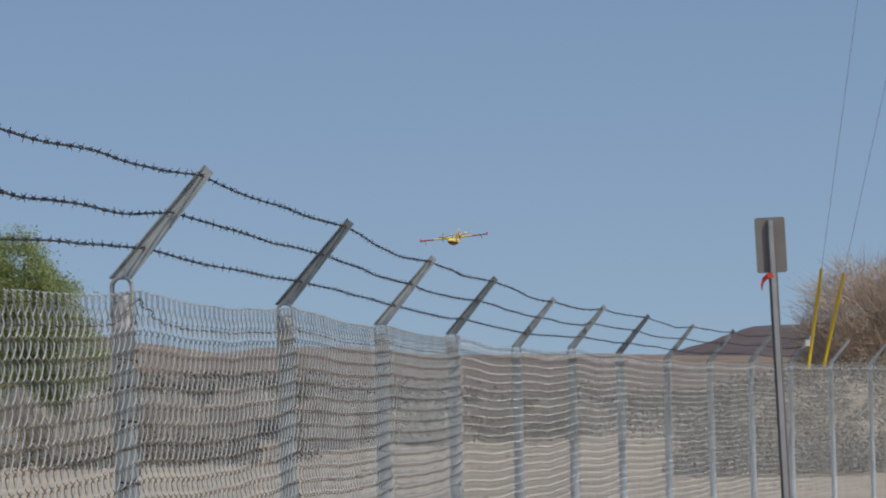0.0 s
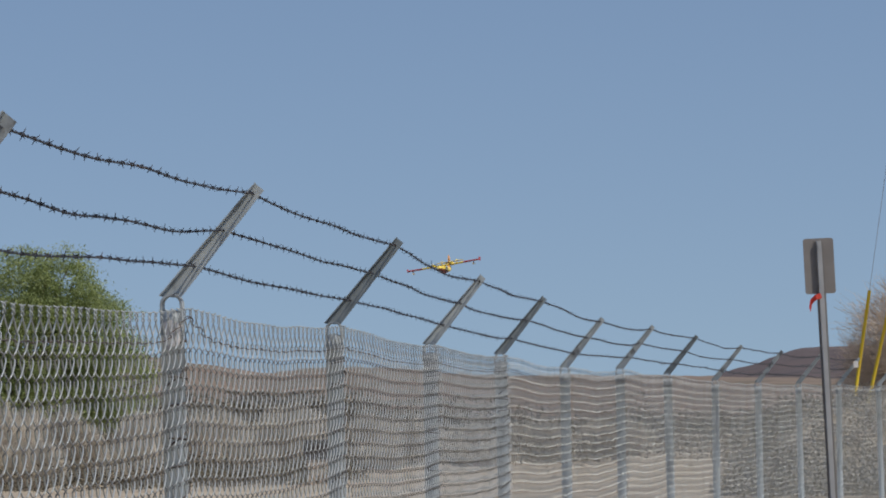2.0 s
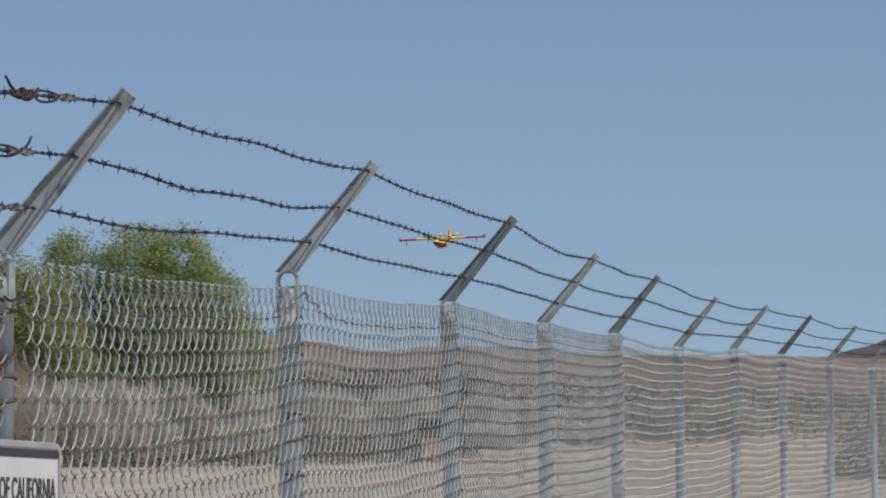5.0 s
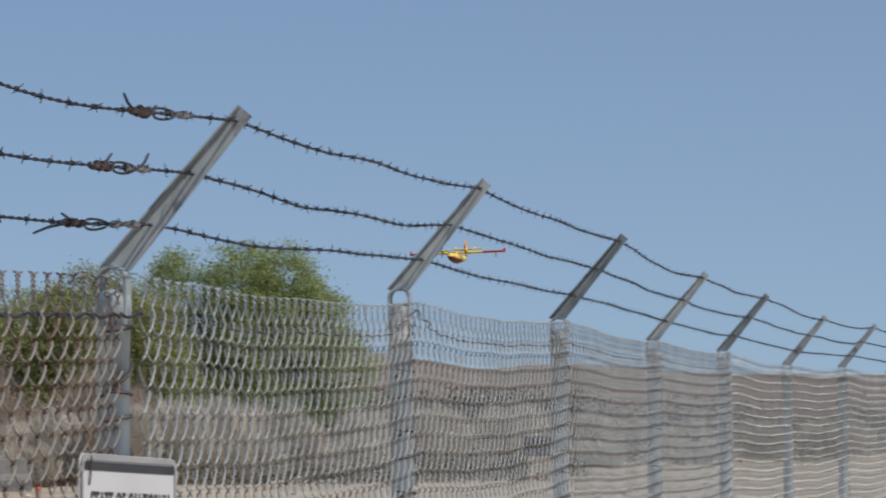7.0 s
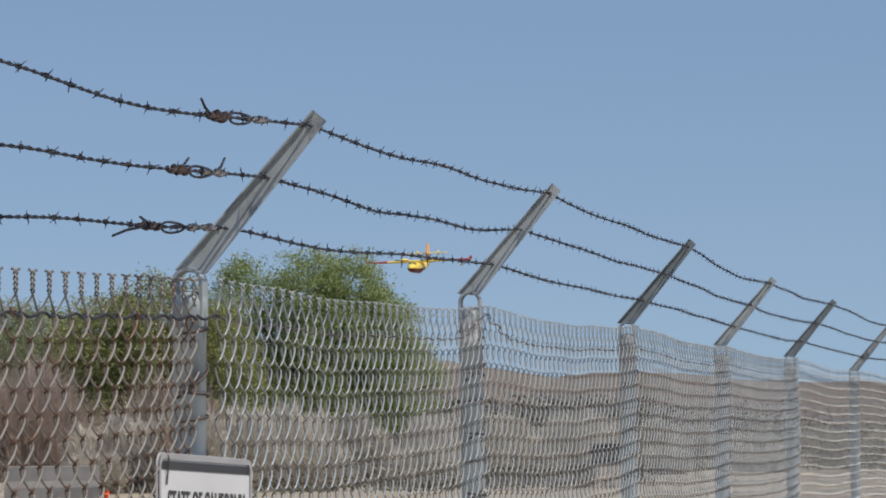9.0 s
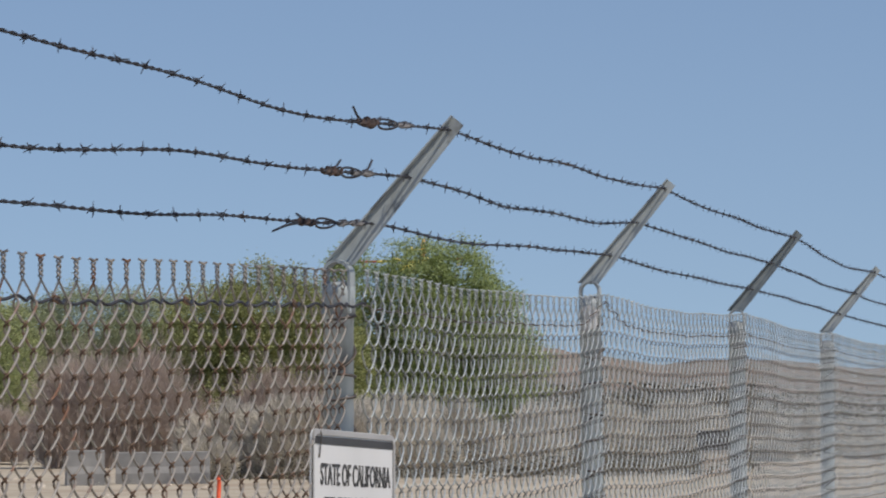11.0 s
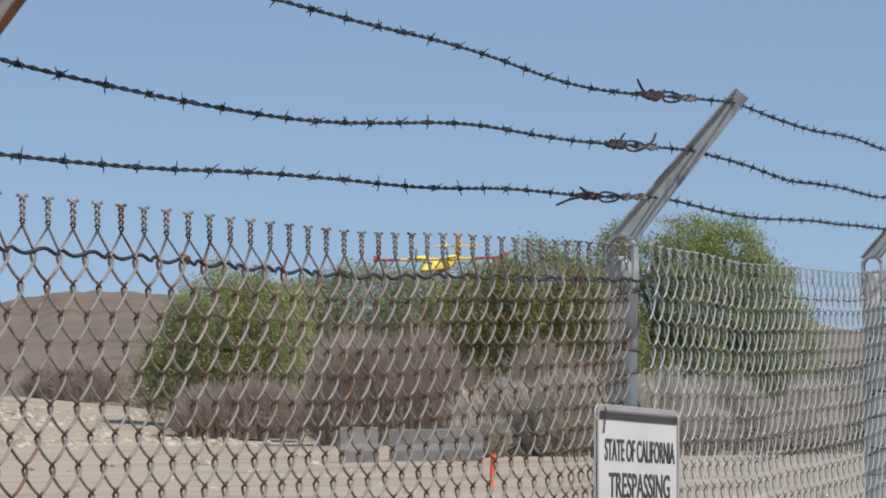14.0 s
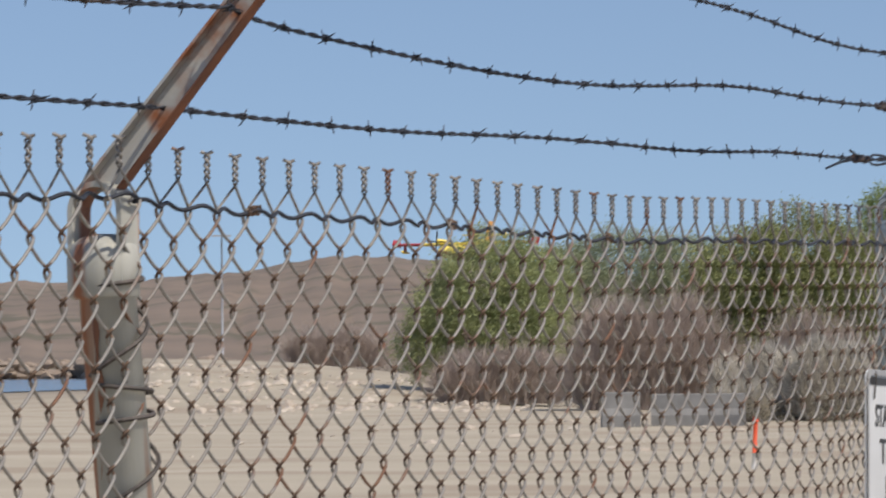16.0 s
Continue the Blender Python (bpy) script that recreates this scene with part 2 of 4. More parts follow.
# ---- mesh helpers ----
class Geo:
    """Collects vertices and faces of one mesh."""

    def __init__(self):
        self.v, self.f, self.n = [], [], 0

    def add(self, verts, faces):
        verts = np.asarray(verts, float)
        faces = np.asarray(faces, int)
        self.v.append(verts)
        self.f.extend((faces + self.n).tolist())
        self.n += len(verts)
        return self

    def tube(self, pts, r, sides=6, caps=True):
        pts = np.asarray(pts, float)
        k = len(pts)
        rad = np.broadcast_to(np.asarray(r, float), (k,))
        tan = np.gradient(pts, axis=0)
        tan /= np.linalg.norm(tan, axis=1)[:, None] + 1e-12
        up = np.array([0.0, 0, 1]) if abs(tan[:, 2]).mean() < 0.8 else np.array([1.0, 0, 0])
        a = np.cross(tan, up)
        a /= np.linalg.norm(a, axis=1)[:, None] + 1e-12
        b = np.cross(tan, a)
        ang = np.arange(sides) * 2 * math.pi / sides
        ring = a[:, None, :] * np.cos(ang)[None, :, None] + b[:, None, :] * np.sin(ang)[None, :, None]
        verts = (pts[:, None, :] + ring * rad[:, None, None]).reshape(-1, 3)
        i, j = np.meshgrid(np.arange(k - 1), np.arange(sides), indexing="ij")
        j2 = (j + 1) % sides
        faces = np.stack([i * sides + j, i * sides + j2, (i + 1) * sides + j2, (i + 1) * sides + j], -1).reshape(-1, 4)
        base = self.n
        self.add(verts, faces)
        if caps:
            self.f.append([base + q for q in range(sides)])
            self.f.append([base + (k - 1) * sides + q for q in reversed(range(sides))])
        return self

    def box(self, lo, hi, m=None):
        lo, hi = np.array(lo, float), np.array(hi, float)
        c = np.array([[x, y, z] for z in (0, 1) for y in (0, 1) for x in (0, 1)], float)
        v = lo + c * (hi - lo)
        if m is not None:
            m = np.array(m)
            v = v @ m[:3, :3].T + m[:3, 3]
        return self.add(v, [[0, 2, 3, 1], [4, 5, 7, 6], [0, 1, 5, 4], [2, 6, 7, 3], [0, 4, 6, 2], [1, 3, 7, 5]])

    def loft(self, rings, caps=True):
        k, s = len(rings), len(rings[0])
        verts = np.asarray(rings, float).reshape(-1, 3)
        faces = [[i * s + j, i * s + (j + 1) % s, (i + 1) * s + (j + 1) % s, (i + 1) * s + j] for i in range(k - 1) for j in range(s)]
        base = self.n
        self.add(verts, faces)
        if caps:
            self.f.append([base + j for j in reversed(range(s))])
            self.f.append([base + (k - 1) * s + j for j in range(s)])
        return self

    def mesh(self, name, material, smooth=False):
        me = bpy.data.meshes.new(name)
        me.from_pydata(np.concatenate(self.v).tolist(), [], self.f)
        me.materials.append(material)
        if smooth:
            me.polygons.foreach_set("use_smooth", [True] * len(me.polygons))
        me.update()
        return me


def fast_mesh(name, verts, size, material, smooth=False):
    """Mesh of loose faces of one size from an array (faces, size, 3)."""
    verts = np.asarray(verts, np.float32).reshape(-1, 3)
    me = bpy.data.meshes.new(name)
    nf = len(verts) // size
    me.vertices.add(len(verts))
    me.vertices.foreach_set("co", verts.ravel())
    me.loops.add(len(verts))
    me.loops.foreach_set("vertex_index", np.arange(len(verts), dtype=np.int32))
    me.polygons.add(nf)
    me.polygons.foreach_set("loop_start", np.arange(0, nf * size, size, dtype=np.int32))
    me.materials.append(material)
    me.update(calc_edges=True)
    return me


def part(name, geo, material, parent, label="", smooth=False):
    me = geo.mesh(name, material, smooth) if isinstance(geo, Geo) else geo
    ob = new(name, me)
    ob.parent = parent
    if label:
        tagged(ob, label)
    return ob


def thing(name, label, category, group="", kind="", at=None):
    ob = new(name)
    ob.empty_display_size = 0.2
    if at is not None:
        ob.matrix_basis = at
    return tagged(ob, label, category, group, kind)


rng = np.random.default_rng(7)


def wave(x, seed, amp, length):
    return amp * noise.noise(Vector((x / length, seed * 7.31, 0.5)))


# ---- ground, water, hills ----
def smooth01(x):
    x = np.clip(x, 0, 1)
    return x * x * (3 - 2 * x)


def mound(az):
    """Height of the sandy bank by azimuth in degrees."""
    return np.interp(az, [-30, -20, -18.6, -18.0, -16.0, -14.4, -13.3, -12.4, 40], [0, 0, 0.1, 1.75, 1.5, 1.05, 0.6, 0, 0])


def ground_z(az, r):
    up = smooth01((r - 118) / 45) * (1 - smooth01((r - 175) / 45))
    berm = np.interp(az, [-180, 3.2, 4.4, 6, 14, 30, 60], [0, 0, 1.55, 1.85, 1.9, 0, 0])
    return mound(az) * up + berm * smooth01((r - 84) / 14) * (1 - smooth01((r - 118) / 30))


def build_ground():
    azs = np.concatenate([np.linspace(-180, -30, 31)[:-1], np.linspace(-30, 25, 221), np.linspace(25, 180, 32)[1:]])
    rs = np.array([0.0, 1.0, 3, 8, 16, 26, 36, 45, 52, 58, 64, 70, 76, 82, 88, 94, 100, 106, 112, 118, 124, 130, 136, 142, 148, 154, 160, 168, 176, 186, 198, 212, 228, 250, 280, 320, 380, 460, 560, 700, 900, 1200, 1800, 2800, 4600])
    A, R = np.meshgrid(np.radians(azs), rs)
    Z = ground_z(np.degrees(A), R)
    bump = np.array([noise.noise(Vector((x / 7.0, y / 4.0, 0.2))) for x, y in zip((R * np.sin(A)).ravel(), (R * np.cos(A)).ravel())]).reshape(R.shape)
    Z = Z + bump * 0.10 * np.clip((R - 30) / 30, 0, 1) * (R < 215)
    V = np.stack([R * np.sin(A), R * np.cos(A), Z], -1)
    n = len(azs)
    i, j = np.meshgrid(np.arange(len(rs) - 1), np.arange(n - 1), indexing="ij")
    g = Geo()
    g.add(V.reshape(-1, 3), np.stack([i * n + j, i * n + j + 1, (i + 1) * n + j + 1, (i + 1) * n + j], -1).reshape(-1, 4))
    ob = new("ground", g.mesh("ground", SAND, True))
    tagged(ob, "pale dry sand of a wide flat wash", "ground", kind="structure")


build_ground()


def build_water():
    g = Geo()
    a = np.radians(np.linspace(-27, -18.45, 14))
    near = 232 + 10 * np.sin(np.arange(14) * 1.1)
    far = 440 + 15 * np.cos(np.arange(14))
    V = [(r * math.sin(x), r * math.cos(x), 0.06) for rr in (near, far) for x, r in zip(a, rr)]
    g.add(V, [[k, k + 1, 15 + k, 14 + k] for k in range(13)])
    tagged(new("water", g.mesh("water", WATER)), "dark blue water of a pond beyond the sand", "water", kind="structure")


build_water()


def hill_sheet(name, profile, r0, r1, material, label, rough):
    """A ridge by azimuth and height in thousandths of its distance."""
    az = np.array([q[0] for q in profile], float)
    el = np.array([q[1] for q in profile], float)
    azs = np.arange(az[0], az[-1] + 0.01, 0.15)
    top = np.interp(azs, az, el)
    steps = 60
    V = np.zeros((steps, len(azs), 3))
    for s in range(steps):
        u = s / (steps - 1)
        r = r0 + (r1 - r0) * u
        for k, a in enumerate(azs):
            crest = top[k] / 1000 * r1 + 1.5
            n1 = noise.noise(Vector((a * 1.3, u * 4.0, 3.1))) + 0.5 * noise.noise(Vector((a * 3.7, u * 9.0, 8.2)))
            z = crest * (math.sin(u * math.pi / 2) ** 1.15) + rough * n1 * math.sin(u * math.pi) * crest
            z += 0.03 * crest * noise.noise(Vector((a * 6.0, 1.0, 0.0)))
            x = math.radians(a)
            V[s, k] = (r * math.sin(x), r * math.cos(x), z - (0.5 if s == 0 else 0))
    back = V[-1].copy()
    back *= np.array([1.35, 1.35, 0.0])
    V = np.concatenate([V, back[None]])
    n = len(azs)
    i, j = np.meshgrid(np.arange(steps), np.arange(n - 1), indexing="ij")
    g = Geo().add(V.reshape(-1, 3), np.stack([i * n + j, i * n + j + 1, (i + 1) * n + j + 1, (i + 1) * n + j], -1).reshape(-1, 4))
    tagged(new(name, g.mesh(name, material, True)), label, "hill", kind="structure")


hill_sheet("backdrop_hills", [(-34, 15), (-24, 18), (-20, 19.0), (-18.2, 19.0), (-17, 20.5), (-16.3, 21.5), (-15.5, 24.0), (-14.5, 24.0), (-13, 22.5), (-11, 18), (-9, 16), (-7.5, 17.5), (-5.6, 16.5),
           (-4.6, 14.8), (-3.6, 12.0), (-3.2, 10.6), (-2.6, 12.0), (-1.4, 11.5), (-0.3, 9.6), (1.0, 9.0), (2.4, 8.6), (3.5, 7.8), (5, 7.0), (8, 6.5), (20, 6)], 480, 1250, HILL,
           "rolling reddish brown desert hills on the horizon", 0.045)
hill_sheet("backdrop_mountain", [(2.4, 3), (3.1, 8.6), (3.7, 11.2), (4.4, 14.6), (5.2, 15.2), (6.2, 16.0), (8, 18), (12, 20), (20, 18), (28, 3)], 1500, 2600, MOUNTAIN,
           "dark distant mountain ridge", 0.08)


# ---- fence ----
def post_line():
    pts = [(-1.80, 0.55), (-1.439, 3.446), (-0.977, 6.459), (-0.753, 9.515), (-0.492, 12.547), (-0.243, 15.599), (0.031, 18.632), (0.379, 21.654),
           (0.766, 24.674), (1.183, 27.692), (1.669, 30.701), (2.186, 33.706)]
    dx = 0.56
    for k in range(8):
        x, y = pts[-1]
        pts.append((x + dx, y + math.sqrt(3.05 ** 2 - dx * dx)))
        dx += 0.055
    return [Vector((x, y, 0)) for x, y in pts]


POSTS = post_line()
BEND = [1.66, 1.674, 1.763, 1.819, 1.819, 1.805, 1.807, 1.776, 1.794, 1.785, 1.760, 1.757] + [1.76] * 8
RUSTY = 1
FABRIC_TOP = [1.723, 1.723, 1.747, 1.783, 1.802, 1.795, 1.792, 1.768, 1.782, 1.772, 1.750, 1.745] + [1.755] * 8
fence = thing("chain_link_fence", "galvanised chain-link fence topped with three barbed wire strands on angled arms", "fence")


def frame_at(k):
    """Fence direction and the side on which the arms lean, at post k."""
    a, b = POSTS[max(k - 1, 0)], POSTS[min(k + 1, len(POSTS) - 1)]
    d = (b - a).normalized()
    return d, Vector((d.y, -d.x, 0))


def arm_vec(k):
    return (0.262, 0.312, 0.02) if k == RUSTY else (0.207, 0.250, 0.034)


def arm_point(k, u):
    d, n = frame_at(k)
    h, v, l = arm_vec(k)
    return POSTS[k] + Vector((0, 0, BEND[k])) + (n * h + d * l + Vector((0, 0, v))) * u


def build_post(k):
    d, n = frame_at(k)
    rusty = k == RUSTY
    z = BEND[k]
    base = POSTS[k] - n * (0.008 if k == 2 else 0.0)
    r = 0.031 if rusty else 0.0275
    lean = n * (0.14 if rusty else 0.012 * math.sin(k * 2.3)) + d * (0.01 * math.cos(k * 1.7))
    top = base + Vector((0, 0, z - (0.072 if rusty else 0.056)))
    post = part("post", Geo().tube([base + lean + Vector((0, 0, -0.1)), base + lean * 0.5 + Vector((0, 0, z * 0.5)), top], r, 18), RUST_POST if rusty else GALV, fence,
                "leaning rusty painted steel post" if rusty else "", True)
    rot = Matrix((n, d, Vector((0, 0, 1)))).transposed().to_4x4()
    rot.translation = base + Vector((0, 0, z))
    # cup over the post top
    prof = [(-0.098, r + 0.0015), (-0.056, r + 0.002), (-0.047, r - 0.001), (-0.041, r * 0.7), (-0.038, r * 0.35)]
    if rusty:
        # squat boxy fitting with a rounded shoulder
        prof = [(-0.122, r + 0.002), (-0.118, r + 0.0075), (-0.078, r + 0.0085), (-0.064, r + 0.004), (-0.056, r * 0.8), (-0.052, r * 0.4)]
    g = Geo()
    rings = []
    for zz, rr in prof:
        rings.append([rot @ Vector((rr * math.cos(a), rr * math.sin(a), zz)) for a in np.arange(16) * math.pi / 8])
    g.loft(rings)
    part("cap", g, RUST_POST if rusty else GALV_ARM, post, "", True)
    # loop that a rail could pass through
    g = Geo()
    w = 0.019 if not rusty else 0.022
    ro, ri, cz = (0.0262, 0.0207, -0.0255) if not rusty else (0.032, 0.026, -0.028)
    low = -0.096 if not rusty else -0.108
    line = [(1, 0, low)] + [(math.cos(a), math.sin(a), cz) for a in np.linspace(0, math.pi, 15)] + [(-1, 0, low)]
    g.loft([[rot @ Vector((q * ca, y, zz + q * sa)) for q, y in ((ri, -w), (ro, -w), (ro, w), (ri, w))] for ca, sa, zz in line])
    part("rail_loop", g, GALV_ARM if not rusty else RUST_POST, post)
    # arm: an open channel leaning outwards
    h, v, l = arm_vec(k)
    ax = Vector((h, l, v))
    length = ax.length
    ax.normalize()
    side = Vector((0, 1, 0))
    side = (side - ax * side.dot(ax)).normalized()
    up = ax.cross(side).normalized()
    rot.translation = POSTS[k] + Vector((0, 0, z))
    m = rot @ Matrix((up, side, ax)).transposed().to_4x4()
    hw0, hw1, dp, th = (0.0185, 0.0122, 0.009, 0.003) if rusty else (0.0205, 0.0130, 0.011, 0.0025)
    g = Geo()

    s1 = length - (0.0 if rusty else 0.001)

    def section(hw, s):
        prof = ((-hw, dp), (hw, dp), (hw, -dp), (hw - th, -dp), (hw - th, dp - th), (-hw + th, dp - th), (-hw + th, dp - 1.2 * th), (-hw, dp - 1.2 * th))
        return [m @ Vector((x, y, 0.006 - (x + hw) / (2 * hw) * 0.028 if s == 0 else s)) for x, y in prof]
    g.loft([section(hw0, 0), section((hw0 + hw1) / 2, length * 0.5), section(hw1, s1)])
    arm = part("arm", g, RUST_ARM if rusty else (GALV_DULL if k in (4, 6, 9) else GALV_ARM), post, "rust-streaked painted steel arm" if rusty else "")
    if rusty:
        g = Geo()
        ra = [m @ Vector(q) for q in ((-hw0, -dp - 0.003, 0), (-hw0 - 0.0015, -dp - 0.003, 0), (-hw0 - 0.0015, dp, 0), (-hw0, dp, 0))]
        rb = [m @ Vector(q) for q in ((-hw1, -dp - 0.003, s1), (-hw1 - 0.0015, -dp - 0.003, s1), (-hw1 - 0.0015, dp, s1), (-hw1, dp, s1))]
        g.loft([ra, rb])
        part("rusted_edge", g, RUST, post, "rusted lower edge of the arm")
        # rust run down one side of the post
        g = Geo()
        zs = np.linspace(z - 0.125, z - 0.75, 40)
        v = []
        for q, zz in enumerate(zs):
            a0, a1 = radians(-172), radians(-108 + 14 * math.sin(q * 0.41) + 7 * math.sin(q * 1.3))
            c = base + lean * (1 - zz / z) * (0.98)
            v += [c + (n * math.cos(a) + d * math.sin(a)) * (r + 0.0012) + Vector((0, 0, zz)) for a in np.linspace(a0, a1, 6)]
        g.add(v, [[i * 6 + j, i * 6 + j + 1, i * 6 + j + 7, i * 6 + j + 6] for i in range(39) for j in range(5)])
        part("rust_streak", g, RUST_STREAK, post, "flaking rust run down the post", True)
    # tie wires round the post
    if k <= 6:
        for q in range(24 if k < 5 else 14):
            zt = z - 0.112 - 0.048 * q + 0.012 * math.sin(k + q * 2.1)
            c = base + lean * (1 - zt / z)
            rr = r + 0.0035
            steep = (0.004, 0.022, -0.003)[q % 3]
            ang = np.linspace(-2.0, 1.3, 12)
            pts = [c + (n * math.cos(a) + d * math.sin(a)) * rr + Vector((0, 0, zt + steep * a)) for a in ang]
            part("tie_wire", Geo().tube(pts, 0.0027, 5), TIE, post)
    return post


for k in range(1, len(POSTS)):
    post = build_post(k)
    if k == 3:
        # torn tape hanging on the cap
        d, n = frame_at(k)
        c = POSTS[k] + Vector((0, 0, BEND[k] - 0.09))
        g = Geo()
        rings = []
        for q in range(6):
            zz = 0.022 - q * 0.012
            rr = 0.0345 + 0.0015 * math.sin(q * 1.9)
            rings.append([c + n * (rr * math.cos(a)) + d * (rr * math.sin(a)) + Vector((0, 0, zz + 0.006 * math.sin(3 * a + q))) for a in np.linspace(-2.1, -0.5 - 0.1 * q, 9)])
        vs = np.array(rings).reshape(-1, 3)
        g.add(vs, [[i * 9 + j, i * 9 + j + 1, i * 9 + j + 10, i * 9 + j + 9] for i in range(len(rings) - 1) for j in range(8)])
        part("torn_tape", g, RAG, post, "sun-bleached torn tape round the cap")


PITCH = 0.0718


def fabric(k, near, material):
    """Woven wires between posts k and k + 1: each wire is a flattened spiral hooked into its neighbours."""
    a, b = POSTS[k], POSTS[k + 1]
    d = (b - a).normalized()
    n = Vector((d.y, -d.x, 0))
    off = n * 0.036
    length = (b - a).length
    pitch, twist = (PITCH, 0.033) if k <= 1 else (0.0872, 0.022)
    count = 2 * int(round(length / pitch))
    step = length / count
    z0a, z1a = FABRIC_TOP[k], FABRIC_TOP[k + 1]
    g = Geo()
    knot_faces = []
    half = pitch / 2
    wr, deep = (0.0020, 0.0060) if k <= 1 else (0.0018, 0.0060)
    dv, nv = np.array(d), np.array(n)
    for w in range(count):
        s = (w + 0.5) / count
        # the first panel is drawn in to the post that carries the sign
        ease = 0.028 * max(0.0, (s - 0.82) / 0.18) ** 1.5 if k == 1 else 0.0
        sag = 0.018 * math.sin(math.pi * s) + wave(s * 3.05, k, 0.008, 0.5)
        tip = z0a + (z1a - z0a) * s - sag
        top = tip - twist - 0.032
        rows = int((top - 0.03) / half)
        cut = int((top - 1.08) / half) if near else 0
        sides = 5 if near else 3
        res = 8 if near else (4 if k <= 7 else 3)

        def path(h0, h1, per):
            u = np.arange(h0 * per, h1 * per + 1) / per
            tri = np.arcsin(np.sin((u - 0.5) * math.pi) * 0.93) / math.asin(0.93)
            par = 1 if w % 2 == 0 else -1
            x = (w + 0.5) * step + par * tri * (step * 0.5 + 0.0025)
            y = -par * deep * np.tanh(1.9 * np.cos((u - 0.5) * math.pi))
            zz = top - u * half
            bow = np.array([wave(float(q) * 0.036 + s * 3, k + 20, 0.010 if k <= 1 else 0.005, 0.45) for q in u])
            pts = np.array(a + off)[None] + dv[None] * x[:, None] + nv[None] * (y + bow - ease)[:, None]
            pts[:, 2] = zz
            return pts
        if near:
            g.tube(path(0, cut, res), wr, sides, False)
            at_knot = np.isin(np.arange(cut * res) % res, (0, res - 1)) & (np.arange(cut * res) > 2)
            knot_faces.extend(np.repeat(at_knot, sides).tolist())
            g.tube(path(cut, rows, 1), wr, 3, False)
        else:
            g.tube(path(0, rows, res), 0.0016, sides, False)
            knot_faces.extend(np.repeat((np.arange(rows * res) % res == 0) & (res == 4), sides).tolist())
        knot_faces.extend([False] * (len(g.f) - len(knot_faces)))
        # twisted tips
        par = 1 if w % 2 == 0 else -1
        x0 = (w + 0.5) * step - par * (step * 0.5)
        xt = (w + (1 if w % 2 == 0 else 0)) * step
        t = np.linspace(0, 1, 12 if near else 4)
        ang = t * (4.2 if k <= 1 else 2.2) * math.pi + (0 if par > 0 else math.pi)
        rr = 0.0026 * np.ones_like(t)
        rr[-1] = 0.0085
        x = xt + rr * np.cos(ang)
        y = rr * np.sin(ang)
        if near:
            x[-1] = xt + par * 0.0055
        zz = top + 0.032 + t * twist
        base = np.array(a + off)
        pts = base[None] + dv[None] * x[:, None] + nv[None] * (y - ease)[:, None]
        pts[:, 2] = zz
        first = path(0, 1, 2)[0]
        pts = np.concatenate([first[None], pts])
        g.tube(pts, wr * 0.95, 4 if near else 3, False)
        knot_faces.extend([False] * (len(g.f) - len(knot_faces)))
    me = g.mesh("mesh_panel", material, near)
    # crossings take a second colour: rust on near panels, darker zinc beyond
    me.materials.append(KNOT_RUST if k <= 1 else KNOT_ZINC)
    me.polygons.foreach_set("material_index", np.array(knot_faces, dtype=np.int32))
    return me


for k in range(0, len(POSTS) - 1):
    near = k <= 5
    ob = part("mesh_panel", fabric(k, near, WIRE_OLD if k <= 1 else WIRE), None, fence,
              "rust-spotted woven wire mesh with twisted tips" if k <= 1 else "")


def tension_wire(k):
    a, b = POSTS[k], POSTS[k + 1]
    d = (b - a).normalized()
    n = Vector((d.y, -d.x, 0))
    pts = []
    length = (b - a).length
    for s in np.linspace(0, 1, 360 if k < 6 else 12):
        z = FABRIC_TOP[k] + (FABRIC_TOP[k + 1] - FABRIC_TOP[k]) * s - (0.064 if k <= 1 else 0.068) - 0.018 * math.sin(math.pi * s) - wave(s * 3.05, k, 0.008, 0.5) + (0.0032 if k <= 1 else 0.0015) * math.sin(s * length / PITCH * 2 * math.pi)
        # drawn up to the cap of the taped post
        lift = abs(s * length - (length if k == 2 else 0.0)) if k in (2, 3) else 9.0
        z += 0.048 * max(0.0, 1 - lift / 0.34)
        pts.append(a + d * (s * length) + n * (0.036 + 0.006 * math.sin(s * length / PITCH * math.pi)) + Vector((0, 0, z)))
    part("tension_wire", Geo().tube(pts, 0.0026 if k <= 1 else 0.0016, 5), BARB if k <= 1 else TIE, fence, "dark wavy wire along the top of the mesh" if k <= 1 else "")
    if k <= 1:
        # hog rings
        for q in range(5):
            s = 0.1 + 0.19 * q
            i = int(s * 359)
            c = np.array(pts[i])
            dd = np.array(pts[i + 1]) - c
            dd /= np.linalg.norm(dd)
            u = np.linspace(-1, 1, 26)
            h = c + dd * u[:, None] * 0.011 + np.stack([0 * u, 0.0055 * np.cos(u * 14), 0.0055 * np.sin(u * 14)], 1)
            part("ring_clip", Geo().tube(h, 0.0016, 4), KNOT_RUST, fence)


for k in range(0, 9):
    tension_wire(k)

FRACTIONS = (0.26, 0.59, 0.93)
# extra dip, and its place along the span, by strand and span
DIP = {(2, 1): (0.027, 0.62), (1, 1): (0.028, 0.30), (0, 1): (0.010, 0.5), (2, 2): (0.012, 0.6), (1, 2): (0.024, 0.60), (0, 2): (0.008, 0.5), (2, 3): (0.016, 0.44), (1, 3): (0.006, 0.5), (0, 3): (0.005, 0.5)}


# upward bends: height, place and half-width, by strand and span
BUMP = {(1, 1): (0.0115, 0.57, 0.13), (2, 1): (0.011, 0.47, 0.15)}


